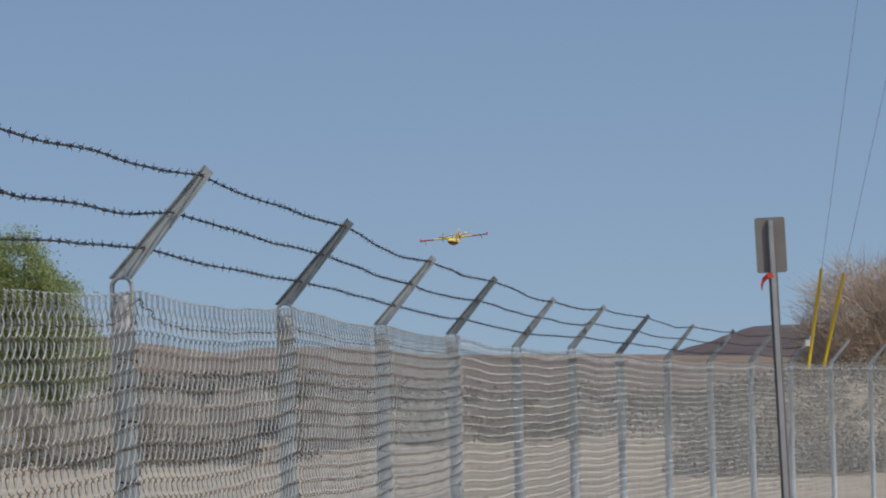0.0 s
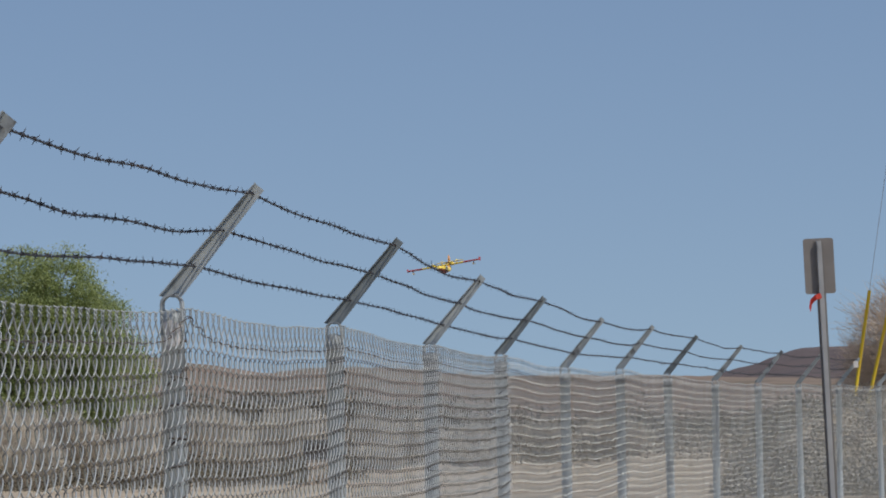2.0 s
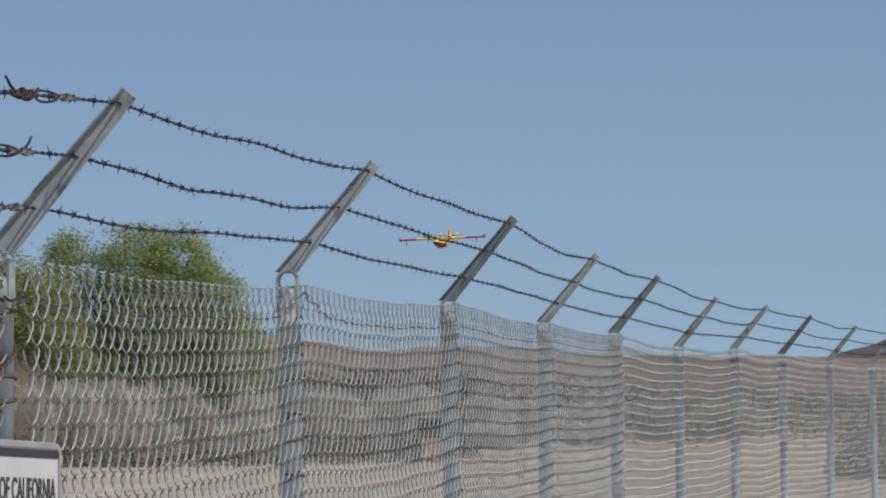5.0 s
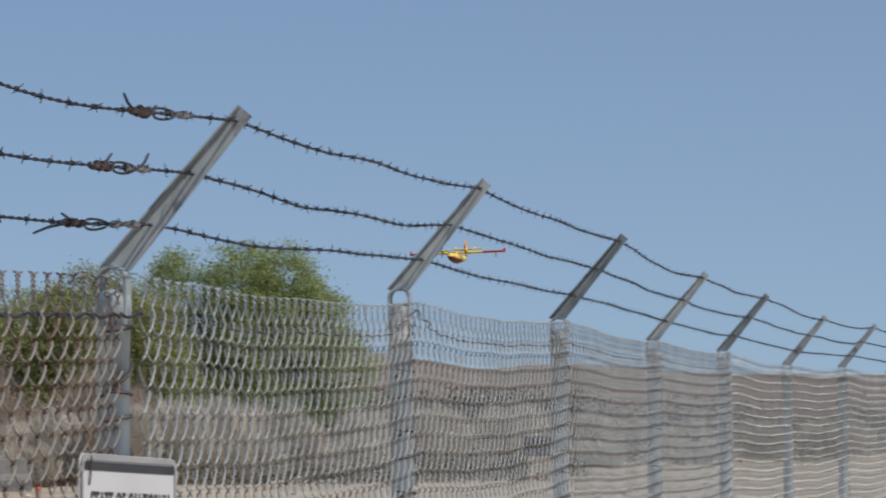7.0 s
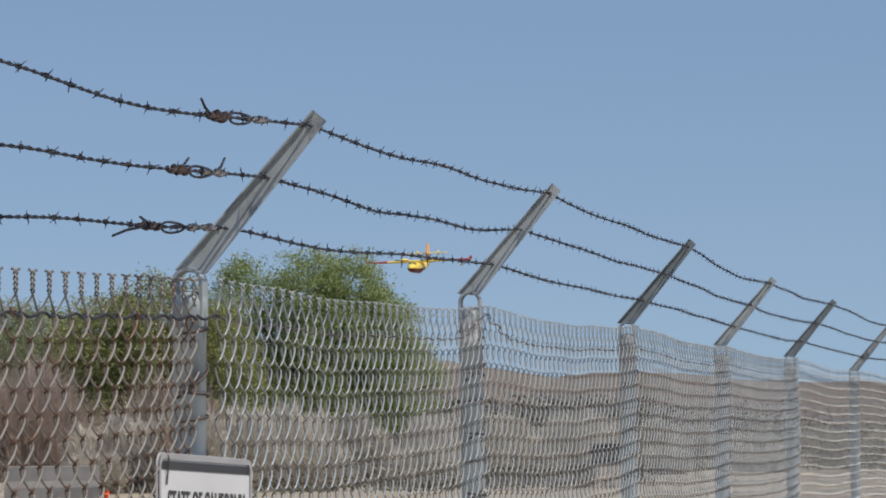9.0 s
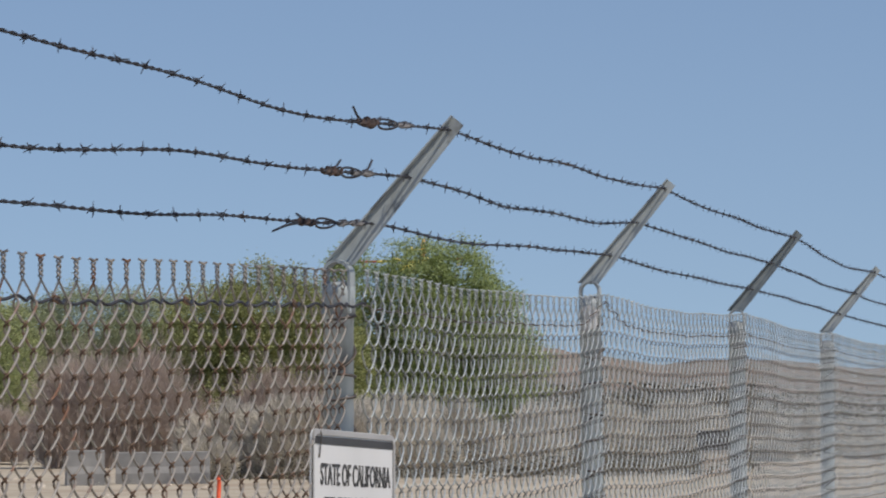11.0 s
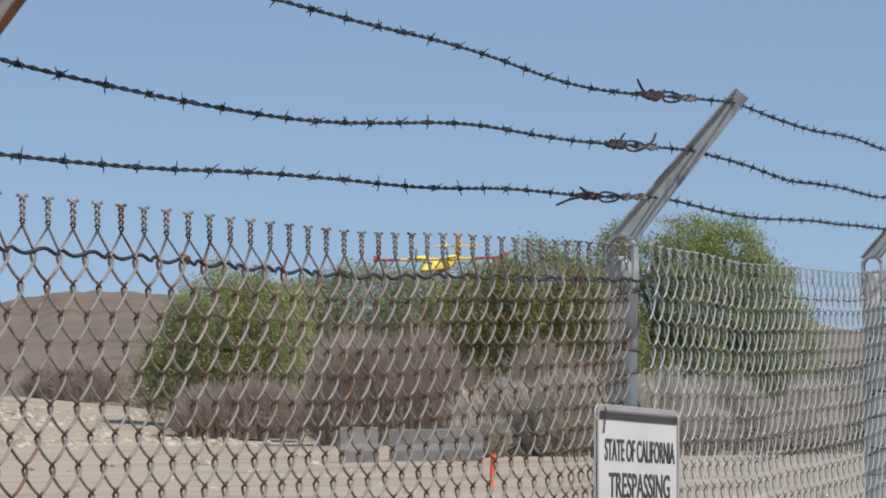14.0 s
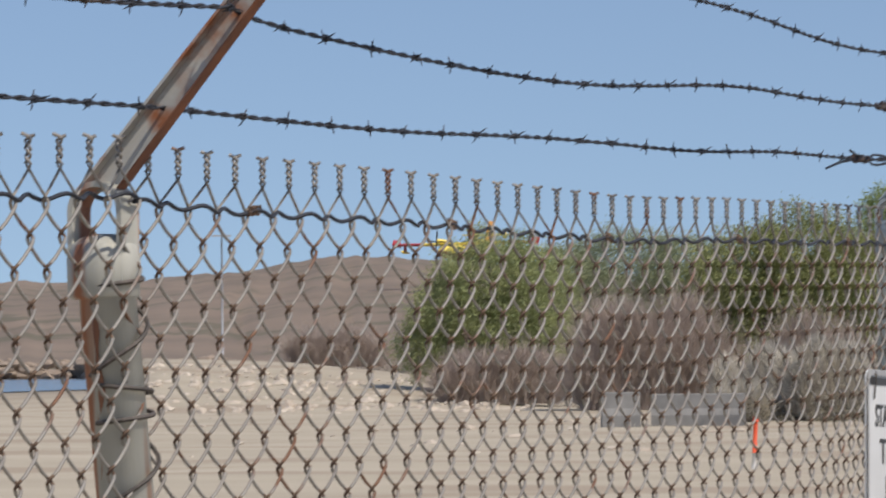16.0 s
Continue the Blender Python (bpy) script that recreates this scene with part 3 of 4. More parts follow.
def strand_span(i, k, step):
    p, q = arm_point(k, FRACTIONS[i]), arm_point(k + 1, FRACTIONS[i])
    d, n = frame_at(k)
    length = (q - p).length
    amp, where = DIP.get((i, k), ((0.008, 0.014, 0.017)[i] + 0.007 * math.sin(k * 2.7 + i * 1.3), 0.55 + 0.12 * math.sin(k * 1.9 + i)))
    m = max(8, int(length / step))
    pts = []
    for s in np.linspace(0, 1, m, endpoint=False):
        e = math.log(0.5) / math.log(where)
        sag = amp * math.sin(math.pi * s ** e)
        z = -sag + wave(s * 3.05, i + k * 3, 0.015 if k < 3 else 0.005, 0.7) * math.sin(math.pi * s)
        bump, mid, half = BUMP.get((i, k), (0, 0.5, 1))
        z += bump * math.exp(-((s - mid) / half) ** 2) * math.sin(math.pi * s)
        y = wave(s * 3.05, 40 + i + k * 3, 0.02, 0.8) * math.sin(math.pi * s)
        pts.append(p + (q - p) * s - d * 0.017 + n * y + Vector((0, 0, z)))
    return pts


def build_strand(i):
    g = Geo()
    centre = []
    for k in range(0, 13):
        pts = np.array(strand_span(i, k, 0.009 if k <= 5 else 0.03))
        centre.append((k, pts))
    whole_near = np.concatenate([p for k, p in centre if k <= 5])
    whole_far = np.concatenate([whole_near[-1:]] + [p for k, p in centre if k > 5])
    tan = np.gradient(whole_near, axis=0)
    tan /= np.linalg.norm(tan, axis=1)[:, None]
    a = np.cross(tan, [0, 0, 1.0])
    a /= np.linalg.norm(a, axis=1)[:, None]
    b = np.cross(a, tan)
    arc = np.concatenate([[0], np.cumsum(np.linalg.norm(np.diff(whole_near, axis=0), axis=1))])
    th = arc / 0.075 * 2 * math.pi
    for ph in (0, math.pi):
        g.tube(whole_near + 0.0016 * (a * np.cos(th + ph)[:, None] + b * np.sin(th + ph)[:, None]), 0.0015, 4, True)
    g.tube(whole_far, 0.0034, 4, True)
    ob = part("barbed_strand", g, BARB, fence, "dark twisted barbed wire strand")
    # barbs: two short wires wrapped and cut to four points
    gb = Geo()
    local = np.random.default_rng(30 + i)
    full = np.concatenate([whole_near, whole_far[1:]])
    arc = np.concatenate([[0], np.cumsum(np.linalg.norm(np.diff(full, axis=0), axis=1))])
    s = 0.05
    while s < arc[-1]:
        j = int(np.searchsorted(arc, s))
        j = min(max(j, 1), len(full) - 2)
        c = full[j]
        t = full[j + 1] - full[j - 1]
        t = t / np.linalg.norm(t)
        u = np.cross(t, [0, 0, 1.0])
        u /= np.linalg.norm(u)
        v = np.cross(u, t)
        spin = local.uniform(0, math.pi)
        if s < 17:
            w = np.linspace(0, 2.5 * 2 * math.pi, 16)
            g2 = c + t * (np.linspace(-0.005, 0.005, 16))[:, None] + 0.0031 * (u * np.cos(w + spin)[:, None] + v * np.sin(w + spin)[:, None])
            gb.tube(g2, 0.0013, 4, True)
        for e in range(4):
            an = spin + e * math.pi / 2 + local.uniform(-0.4, 0.4)
            out = u * math.cos(an) + v * math.sin(an)
            ln = local.uniform(0.0085, 0.013)
            st = c + t * (-0.005 if e % 2 else 0.005)
            gb.tube([st + out * 0.002, st + out * ln * 0.7 + t * 0.004 * (1 if e < 2 else -1), st + out * ln + t * 0.007 * (1 if e < 2 else -1)], [0.0012, 0.0010, 0.0004], 3, True)
        s += 0.122 + local.uniform(-0.012, 0.014)
    part("barb_set", gb, BARB, ob)
    # rusty splice by the post with the warning sign: a tight knot, an open eye, a looser grey coil
    span = np.array(strand_span(i, 1, 0.009))
    at = len(span) - (44, 54, 60)[i]

    def along(u):
        q = np.clip(at + np.asarray(u) / 0.009, 3, len(span) - 4)
        j = q.astype(int)
        return span[j] + (span[j + 1] - span[j]) * (q - j)[..., None]
    t = span[at + 3] - span[at - 3]
    t /= np.linalg.norm(t)
    u = np.cross(t, [0, 0, 1.0])
    v = np.cross(u, t)
    knot = Geo()
    for q in range(4):
        w = np.linspace(0, local.uniform(3, 4.5) * 2 * math.pi, 80)
        rad = local.uniform(0.0028, 0.0050) * (1 + 0.35 * np.sin(w * 0.43 + q * 2.0 + i)) * (0.45 + np.sin(np.linspace(0.2, 2.9, 80)))
        knot.tube(along(local.uniform(-0.02, 0.02) + np.linspace(-0.055, 0.06, 80)) + u * (rad * np.cos(w + q))[:, None] + v * (rad * np.sin(w + q))[:, None], 0.0017, 5, True)
    part("splice", knot, SPLICE_RUST, ob, "knotted rusty wire splice")
    eye = Geo()
    a = np.linspace(0, 2 * math.pi, 32)
    eye.tube(along(0.105 + 0.06 * np.cos(a)) + v * (0.0085 * np.sin(a) - 0.001)[:, None] + u * (0.003 * np.cos(2 * a))[:, None], 0.0021, 5, True)
    tails = (((-0.02, -0.20, -0.020), (0.03, -0.06, 0.013)), ((-0.01, 0.05, 0.019), (0.20, 0.25, 0.024)), ((-0.04, -0.09, 0.024), (0.02, 0.07, 0.010)))[i]
    for s0, s1, dz in tails:
        e = along(np.array([s0, s0 + (s1 - s0) * 0.6, s1])) + v * np.array([0, dz * 0.45, dz])[:, None]
        part("wire_tail", Geo().tube(e, [0.0026, 0.0024, 0.0020], 5, True), BARB, ob)
    part("wire_eye", eye, BARB, ob, "open eye of the splice")
    coil = Geo()
    for q in range(2):
        w = np.linspace(0, 5 * 2 * math.pi, 80)
        rad = 0.0036 + 0.0018 * np.sin(w * 0.3 + i + q)
        coil.tube(along((0.27, 0.19, 0.21)[i] + np.linspace(-0.07, 0.07, 80)) + u * (rad * np.cos(w + 3 * q))[:, None] + v * (rad * np.sin(w + 3 * q))[:, None], 0.0016, 4, True)
    part("wire_coil", coil, SPLICE_ZINC, ob, "grey coil of wrapped wire")


for i in range(3):
    build_strand(i)


# ---- warning sign on the fence ----
def text_mesh(words, size, material, squeeze=1.0, bold=0.0):
    cu = bpy.data.curves.new("lettering", "FONT")
    cu.body, cu.size, cu.align_x, cu.align_y = words, size, "CENTER", "CENTER"
    cu.extrude, cu.offset = 0.0006, bold
    ob = new("lettering", cu)
    bpy.context.view_layer.update()
    me = bpy.data.meshes.new_from_object(ob.evaluated_get(bpy.context.evaluated_depsgraph_get()))
    bpy.data.objects.remove(ob)
    wide = max(v.co.x for v in me.vertices) - min(v.co.x for v in me.vertices)
    for v in me.vertices:
        v.co.x *= squeeze / wide
    me.materials.clear()
    me.materials.append(material)
    return me


def rounded(w, h, r, z, k=6):
    pts = []
    for cx, cy, a0 in ((w - r, h - r, 0), (-w + r, h - r, 90), (-w + r, -h + r, 180), (w - r, -h + r, 270)):
        for q in range(k + 1):
            a = radians(a0 + 90 * q / k)
            pts.append((cx + r * math.cos(a), cy + r * math.sin(a), z))
    return pts


def build_warning_sign():
    a = radians(SIGN_AZ)
    d = Vector((math.sin(a), math.cos(a), 0))
    n = Vector((d.y, -d.x, 0))
    w, h = SIGN_W / 2, 0.61 / 2
    at = Matrix((d, Vector((0, 0, 1)), n)).transposed().to_4x4() @ pose(0, 0, 0, 0, 0, SIGN_TILT)
    at.translation = POSTS[2] + d * SIGN_S + n * 0.044 + Vector((0, 0, SIGN_TOP - h))
    sign = thing("warning_sign", "white trespass warning sign with black lettering, wired to the fence", "sign", at=at)
    panel = part("panel", Geo().loft([rounded(w, h, 0.02, -0.0015), rounded(w, h, 0.02, 0.0015)]), SIGN_WHITE, sign)
    inner, outer = rounded(w - 0.010, h - 0.010, 0.014, 0.0022), rounded(w - 0.001, h - 0.001, 0.019, 0.0022)
    g = Geo()
    k = len(inner)
    g.add(inner + outer, [[q, (q + 1) % k, k + (q + 1) % k, k + q] for q in range(k)])
    lo = [(x, y, 0.0042) for x, y, z in inner] + [(x, y, 0.0042) for x, y, z in outer]
    g.add(lo, [[q, k + q, k + (q + 1) % k, (q + 1) % k] for q in range(k)])
    g.add(inner + [(x, y, 0.0042) for x, y, z in inner], [[q, k + q, k + (q + 1) % k, (q + 1) % k] for q in range(k)])
    part("rim", g, SIGN_GREY, sign, "bare metal rim")
    part("top_band", Geo().box((-w + 0.013, h - 0.026, 0.0016), (w - 0.013, h - 0.013, 0.0028)), SIGN_BLACK, sign, "black printed band")
    for words, cap, span, drop in (("STATE OF CALIFORNIA", 0.037, 0.385, 0.080), ("TRESPASSING", 0.042, 0.335, 0.141), ("LOITERING", 0.042, 0.275, 0.204)):
        me = text_mesh(words, cap / 0.69, SIGN_BLACK, span, 0.0005)
        ob = part("lettering", me, None, sign)
        ob.location = (0.01, h - drop, 0.0024)
    part("wire_tie", Geo().tube([(0.035 - w, h - 0.05, 0.004), (0.04 - w, h - 0.01, 0.006), (0.045 - w, h + 0.03, -0.01)], 0.0016, 5), TIE, sign)


SIGN_W, SIGN_TOP, SIGN_S, SIGN_TILT, SIGN_AZ = 0.457, 1.455, -0.09, -2.1, 11.2
build_warning_sign()


# ---- road sign seen from behind ----
def build_road_sign():
    base = Vector((2.505, 30.0, 0))
    sign = thing("road_sign", "grey back of a road sign on a leaning steel post", "sign", at=pose(base.x, base.y, 0, 0, -1.8, 0))
    top = 2.78
    part("pole", Geo().box((-0.014, -0.020, -0.2), (0.014, -0.016, top - 0.02)).box((-0.018, -0.018, -0.2), (-0.014, 0.012, top - 0.02)).box((0.014, -0.018, -0.2), (0.018, 0.012, top - 0.02)), POLE, sign)
    # flanges of the same channel, coloured darker than its middle
    for sx in (-1, 1):
        part("flange", Geo().box((min(sx * 0.018, sx * 0.034), 0.009, -0.2), (max(sx * 0.018, sx * 0.034), 0.012, top - 0.02)), SIGN_BACK, sign, "dark flange of the post")
    ring0, ring1 = rounded(0.115, 0.205, 0.02, 0.018), rounded(0.115, 0.205, 0.02, 0.021)
    turn = pose(0, 0, top - 0.205, 90, 0, 10)
    g = Geo().loft([[turn @ Vector((x, y, -z)) for x, y, z in ring] for ring in (ring0, ring1)])
    part("plate", g, SIGN_BACK, sign, "grey back of the plate")
    for z in (top - 0.06, top - 0.33):
        part("bolt", Geo().tube([(0, -0.012, z), (0, -0.027, z)], 0.009, 8), POLE, sign)
    g = Geo()
    rows = [(-0.01, -0.02, top - 0.43), (-0.05, -0.03, top - 0.44), (-0.085, -0.02, top - 0.47), (-0.10, -0.03, top - 0.53)]
    v = []
    for x, y, z in rows:
        v += [(x, y, z + 0.024), (x + 0.01, y - 0.008, z - 0.012)]
    g.add(v, [[0, 1, 3, 2], [2, 3, 5, 4], [4, 5, 7, 6]])
    part("ribbon", g, RED, sign, "red ribbon tied to the post")


build_road_sign()


# ---- vegetation ----
def leaf_quads(centres, size, local, flat=0.0):
    n = len(centres)
    a = local.normal(size=(n, 3))
    a[:, 2] *= 1 - flat
    a /= np.linalg.norm(a, axis=1)[:, None]
    b = local.normal(size=(n, 3))
    b -= a * (a * b).sum(1)[:, None]
    b /= np.linalg.norm(b, axis=1)[:, None]
    s = size * local.uniform(0.6, 1.4, (n, 1))
    return np.stack([centres - a * s, centres + b * s * 0.45, centres + a * s, centres - b * s * 0.45], 1)


def lobe_points(lobes, n, local, shell=0.55):
    """Clump centres in a set of ellipsoids (x, y, z, rx, ry, rz), most of them near the outside."""
    vol = np.array([q[3] * q[4] * q[5] for q in lobes]) ** 0.7
    pick = local.choice(len(lobes), n, p=vol / vol.sum())
    d = local.normal(size=(n, 3))
    d /= np.linalg.norm(d, axis=1)[:, None]
    r = shell + (1 - shell) * local.uniform(0, 1, n) ** 0.7
    L = np.array(lobes)[pick]
    rough = np.array([1 + 0.28 * noise.noise(Vector(q) * 2.2 + Vector((float(k), 0, 0))) for q, k in zip(d, pick)])
    return L[:, :3] + d * L[:, 3:] * (r * rough)[:, None]


def polar(az, r, z=0.0):
    a = radians(az)
    return Vector((r * math.sin(a), r * math.cos(a), z))


def build_tree(label, az, r, lobes, leaves, leaf, material, seed, clumps=420, spread=0.16, tall=1.0, wide=1.0):
    local = np.random.default_rng(seed)
    base = polar(az, r)
    base.z = float(ground_z(np.array(az), np.array(r)))
    tree = thing("tree", label, "tree", at=Matrix.Translation(base) @ pose(0, 0, 0, 0, 0, -az))
    g = Geo()
    lobes_ = [(q[0] * wide, q[1] * wide, q[2] * tall, q[3] * wide, q[4] * wide, q[5] * tall) for q in lobes]
    main = max(q[2] for q in lobes_)
    for s in range(3):
        off = local.normal(size=2) * 0.25
        g.tube([(off[0] * 0.4, off[1] * 0.4, -0.2), (off[0], off[1], main * 0.3), (off[0] * 2.2, off[1] * 2, main * 0.6)], [0.17, 0.12, 0.07], 8)
    for x, y, z, rx, ry, rz in lobes_:
        for q in range(4):
            e = local.normal(size=3) * 0.45
            tipx, tipy, tipz = x + e[0] * rx, y + e[1] * ry, z + e[2] * rz * 0.8 + rz * 0.2
            g.tube([(0, 0, main * 0.25), (tipx * 0.5, tipy * 0.5, main * 0.25 + (tipz - main * 0.25) * 0.6), (tipx, tipy, tipz)], [0.08, 0.045, 0.012], 5)
    part("trunk", g, BARK, tree, "", True)
    cl = lobe_points(lobes_, clumps, local)
    idx = local.integers(0, clumps, leaves)
    pts = cl[idx] + local.normal(size=(leaves, 3)) * spread * np.array([1.2, 1.2, 0.8])
    pts = pts[pts[:, 2] > 0.15]
    part("crown", fast_mesh("crown", leaf_quads(pts, leaf, local), 4, material), None, tree)


def twig_bush(name, label, az, r, w, h, depth, n, material, seed, thick=0.012, category="shrub", droop=0.25):
    """Bush of thin branching stems that rise from its base."""
    local = np.random.default_rng(seed)
    base = polar(az, r)
    base.z = float(ground_z(np.array(az), np.array(r)))
    bush = thing(name, label, category, at=Matrix.Translation(base) @ pose(0, 0, 0, 0, 0, -az))
    root = local.uniform(-1, 1, (n, 2)) * np.array([w * 0.36, depth * 0.36])
    ang = local.uniform(0, 2 * math.pi, n)
    out = local.uniform(0.0, 1.0, n) ** 0.6
    tip = np.stack([root[:, 0] + np.cos(ang) * out * w * 0.22, root[:, 1] + np.sin(ang) * out * depth * 0.22, np.zeros(n)], 1)
    env = np.sqrt(np.clip(1 - (tip[:, 0] / (w * 0.56)) ** 2, 0.03, 1)) * np.sqrt(np.clip(1 - (tip[:, 1] / (depth * 0.62)) ** 2, 0.05, 1))
    lump = np.array([0.82 + 0.4 * noise.noise(Vector((x * 0.9, y * 0.9, seed * 1.7))) for x, y in tip[:, :2]])
    tip[:, 2] = h * env * lump * local.uniform(0.35, 1.0, n) ** 0.6
    start = np.concatenate([root, np.zeros((n, 1))], 1)
    mid = start * 0.45 + tip * 0.55
    mid[:, 2] += tip[:, 2] * droop
    side = local.normal(size=(n, 3))
    side[:, 2] *= 0.2
    side /= np.linalg.norm(side, axis=1)[:, None]
    t = thick * local.uniform(0.6, 1.5, (n, 1))
    fork = mid + (tip - mid) * 0.8 + local.normal(size=(n, 3)) * h * 0.09
    v = np.stack([start - side * t, start + side * t, mid + side * t * 0.8, mid - side * t * 0.8,
                  mid - side * t * 0.8, mid + side * t * 0.8, tip + side * t * 0.35, tip - side * t * 0.35], 1).reshape(-1, 4, 3)
    part("stem_tangle", fast_mesh("stem_tangle", v, 4, material), None, bush)
    tw = []
    for q in range(2):
        far_end = fork + local.normal(size=(n, 3)) * h * 0.07
        tw.append(np.stack([mid - side * t * 0.6, mid + side * t * 0.6, far_end + side * t * 0.3, far_end - side * t * 0.3], 1))
    part("twig_haze", fast_mesh("twig_haze", np.concatenate(tw), 4, material), None, bush)
    return bush


# tree with bright crown, tree with dark crown, pale sparse tree, low green tree
build_tree("bushy tree with bright green leaves beyond the fence", -6.75, 130, [(-1.85, 0, 5.55, 0.95, 1.0, 1.45), (-2.3, 0, 3.3, 1.4, 1.3, 1.8), (0.25, 0, 5.6, 1.35, 1.3, 1.55), (1.6, 0.2, 5.6, 1.3, 1.2, 1.5), (0.9, 0, 4.1, 1.95, 1.7, 1.9), (-1.0, 0.3, 2.9, 1.3, 1.2, 1.4), (2.65, 0, 4.3, 1.3, 1.2, 1.5), (3.2, 0, 2.9, 1.4, 1.3, 1.5), (0.2, 0, 2.0, 3.0, 1.8, 1.5)], 185000, 0.042, LEAF_BRIGHT, 11, 2900, 0.16)
build_tree("broad tree with dense dark green leaves beyond the fence", -9.0, 124, [(0.6, 0, 3.2, 1.8, 1.6, 1.15), (-1.1, 0, 2.9, 1.7, 1.6, 1.1), (2.0, 0, 2.8, 1.5, 1.4, 1.2), (-2.2, 0.2, 2.2, 1.3, 1.2, 1.1), (0.4, 0, 2.0, 2.5, 1.7, 1.2), (2.8, 0.2, 2.0, 1.0, 1.0, 1.2)], 125000, 0.042, LEAF_DARK, 12, 2100, 0.15, 1.41, 1.0)
build_tree("sparse pale grey-green tree", -11.2, 150, [(0, 0, 3.3, 2.6, 1.6, 1.1), (-2.2, 0, 3.0, 1.8, 1.4, 1.1), (2.0, 0, 3.1, 1.8, 1.4, 1.1), (0, 0, 2.0, 3.4, 1.7, 1.2)], 90000, 0.045, LEAF_PALE, 13, 2000, 0.17, 1.45, 1.05)
build_tree("low rounded green tree at the end of the brush", -13.15, 140, [(0, 0, 2.5, 1.9, 1.7, 1.5), (-1.3, 0, 1.8, 1.5, 1.4, 1.2), (1.4, 0, 2.3, 1.6, 1.5, 1.3), (-2.2, 0, 1.2, 1.0, 1.0, 0.8), (0.2, 0, 1.3, 2.4, 1.6, 1.0)], 100000, 0.046, LEAF, 14, 1900, 0.16, 1.48, 1.03)


def build_tan_tree():
    r = 150
    local = np.random.default_rng(21)
    base = polar(6.5, r)
    tree = thing("tree", "large leafless tan tree with a dense haze of twigs", "tree", at=Matrix.Translation(base))
    g = Geo()
    for q in range(26):
        a = local.uniform(0, 6.28)
        o = local.uniform(0.4, 1.0)
        end = (math.cos(a) * 3.6 * o, math.sin(a) * 2.5 * o, local.uniform(2.2, 4.9))
        g.tube([(0, 0, -0.2), (end[0] * 0.35, end[1] * 0.35, end[2] * 0.45), end], [0.12, 0.07, 0.015], 5)
    part("trunk", g, BARK, tree)
    lobes = [(-1.6, 0, 3.2, 1.9, 1.8, 1.9), (0.8, 0, 3.6, 2.2, 2.0, 2.0), (2.6, 0, 3.0, 2.0, 1.8, 2.0), (-2.2, 0, 2.0, 1.5, 1.4, 1.3), (0, 0, 1.9, 3.2, 2.0, 1.5), (3.5, 0, 1.8, 1.6, 1.5, 1.5)]
    lobes = [(x * 1.15, y, z * 1.2, a * 1.15, b, e * 1.15) for x, y, z, a, b, e in lobes]
    c = lobe_points(lobes, 60000, local, 0.3)
    d = c - np.array([0.3, 0, 0.6])
    d /= np.linalg.norm(d, axis=1)[:, None]
    d += local.normal(size=d.shape) * 0.8
    s = local.normal(size=d.shape)
    s /= np.linalg.norm(s, axis=1)[:, None]
    ln = local.uniform(0.15, 0.42, (len(c), 1))
    v = np.stack([c - s * 0.011, c + s * 0.011, c + d * ln + s * 0.004, c + d * ln - s * 0.004], 1)
    part("crown", fast_mesh("crown", v, 4, TWIG_TAN), None, tree)


build_tan_tree()

# reddish brown bare brush between the green trees
twig_bush("bare_brush", "tall tangle of bare reddish brown brush under the trees", -10.9, 121, 5.6, 4.0, 3.2, 9000, TWIG, 31, 0.012)
twig_bush("bare_brush", "bare brown brush behind the sandy bank", -13.0, 132, 5.2, 2.2, 2.6, 5200, TWIG, 32, 0.012)
twig_bush("bare_brush", "bare brown brush under the dark tree", -8.6, 119, 4.2, 3.0, 2.6, 4600, TWIG, 33, 0.012)
twig_bush("bare_brush", "low bare brush trailing off behind the bank", -15.3, 172, 5.5, 2.1, 2.6, 3000, TWIG, 34, 0.013)


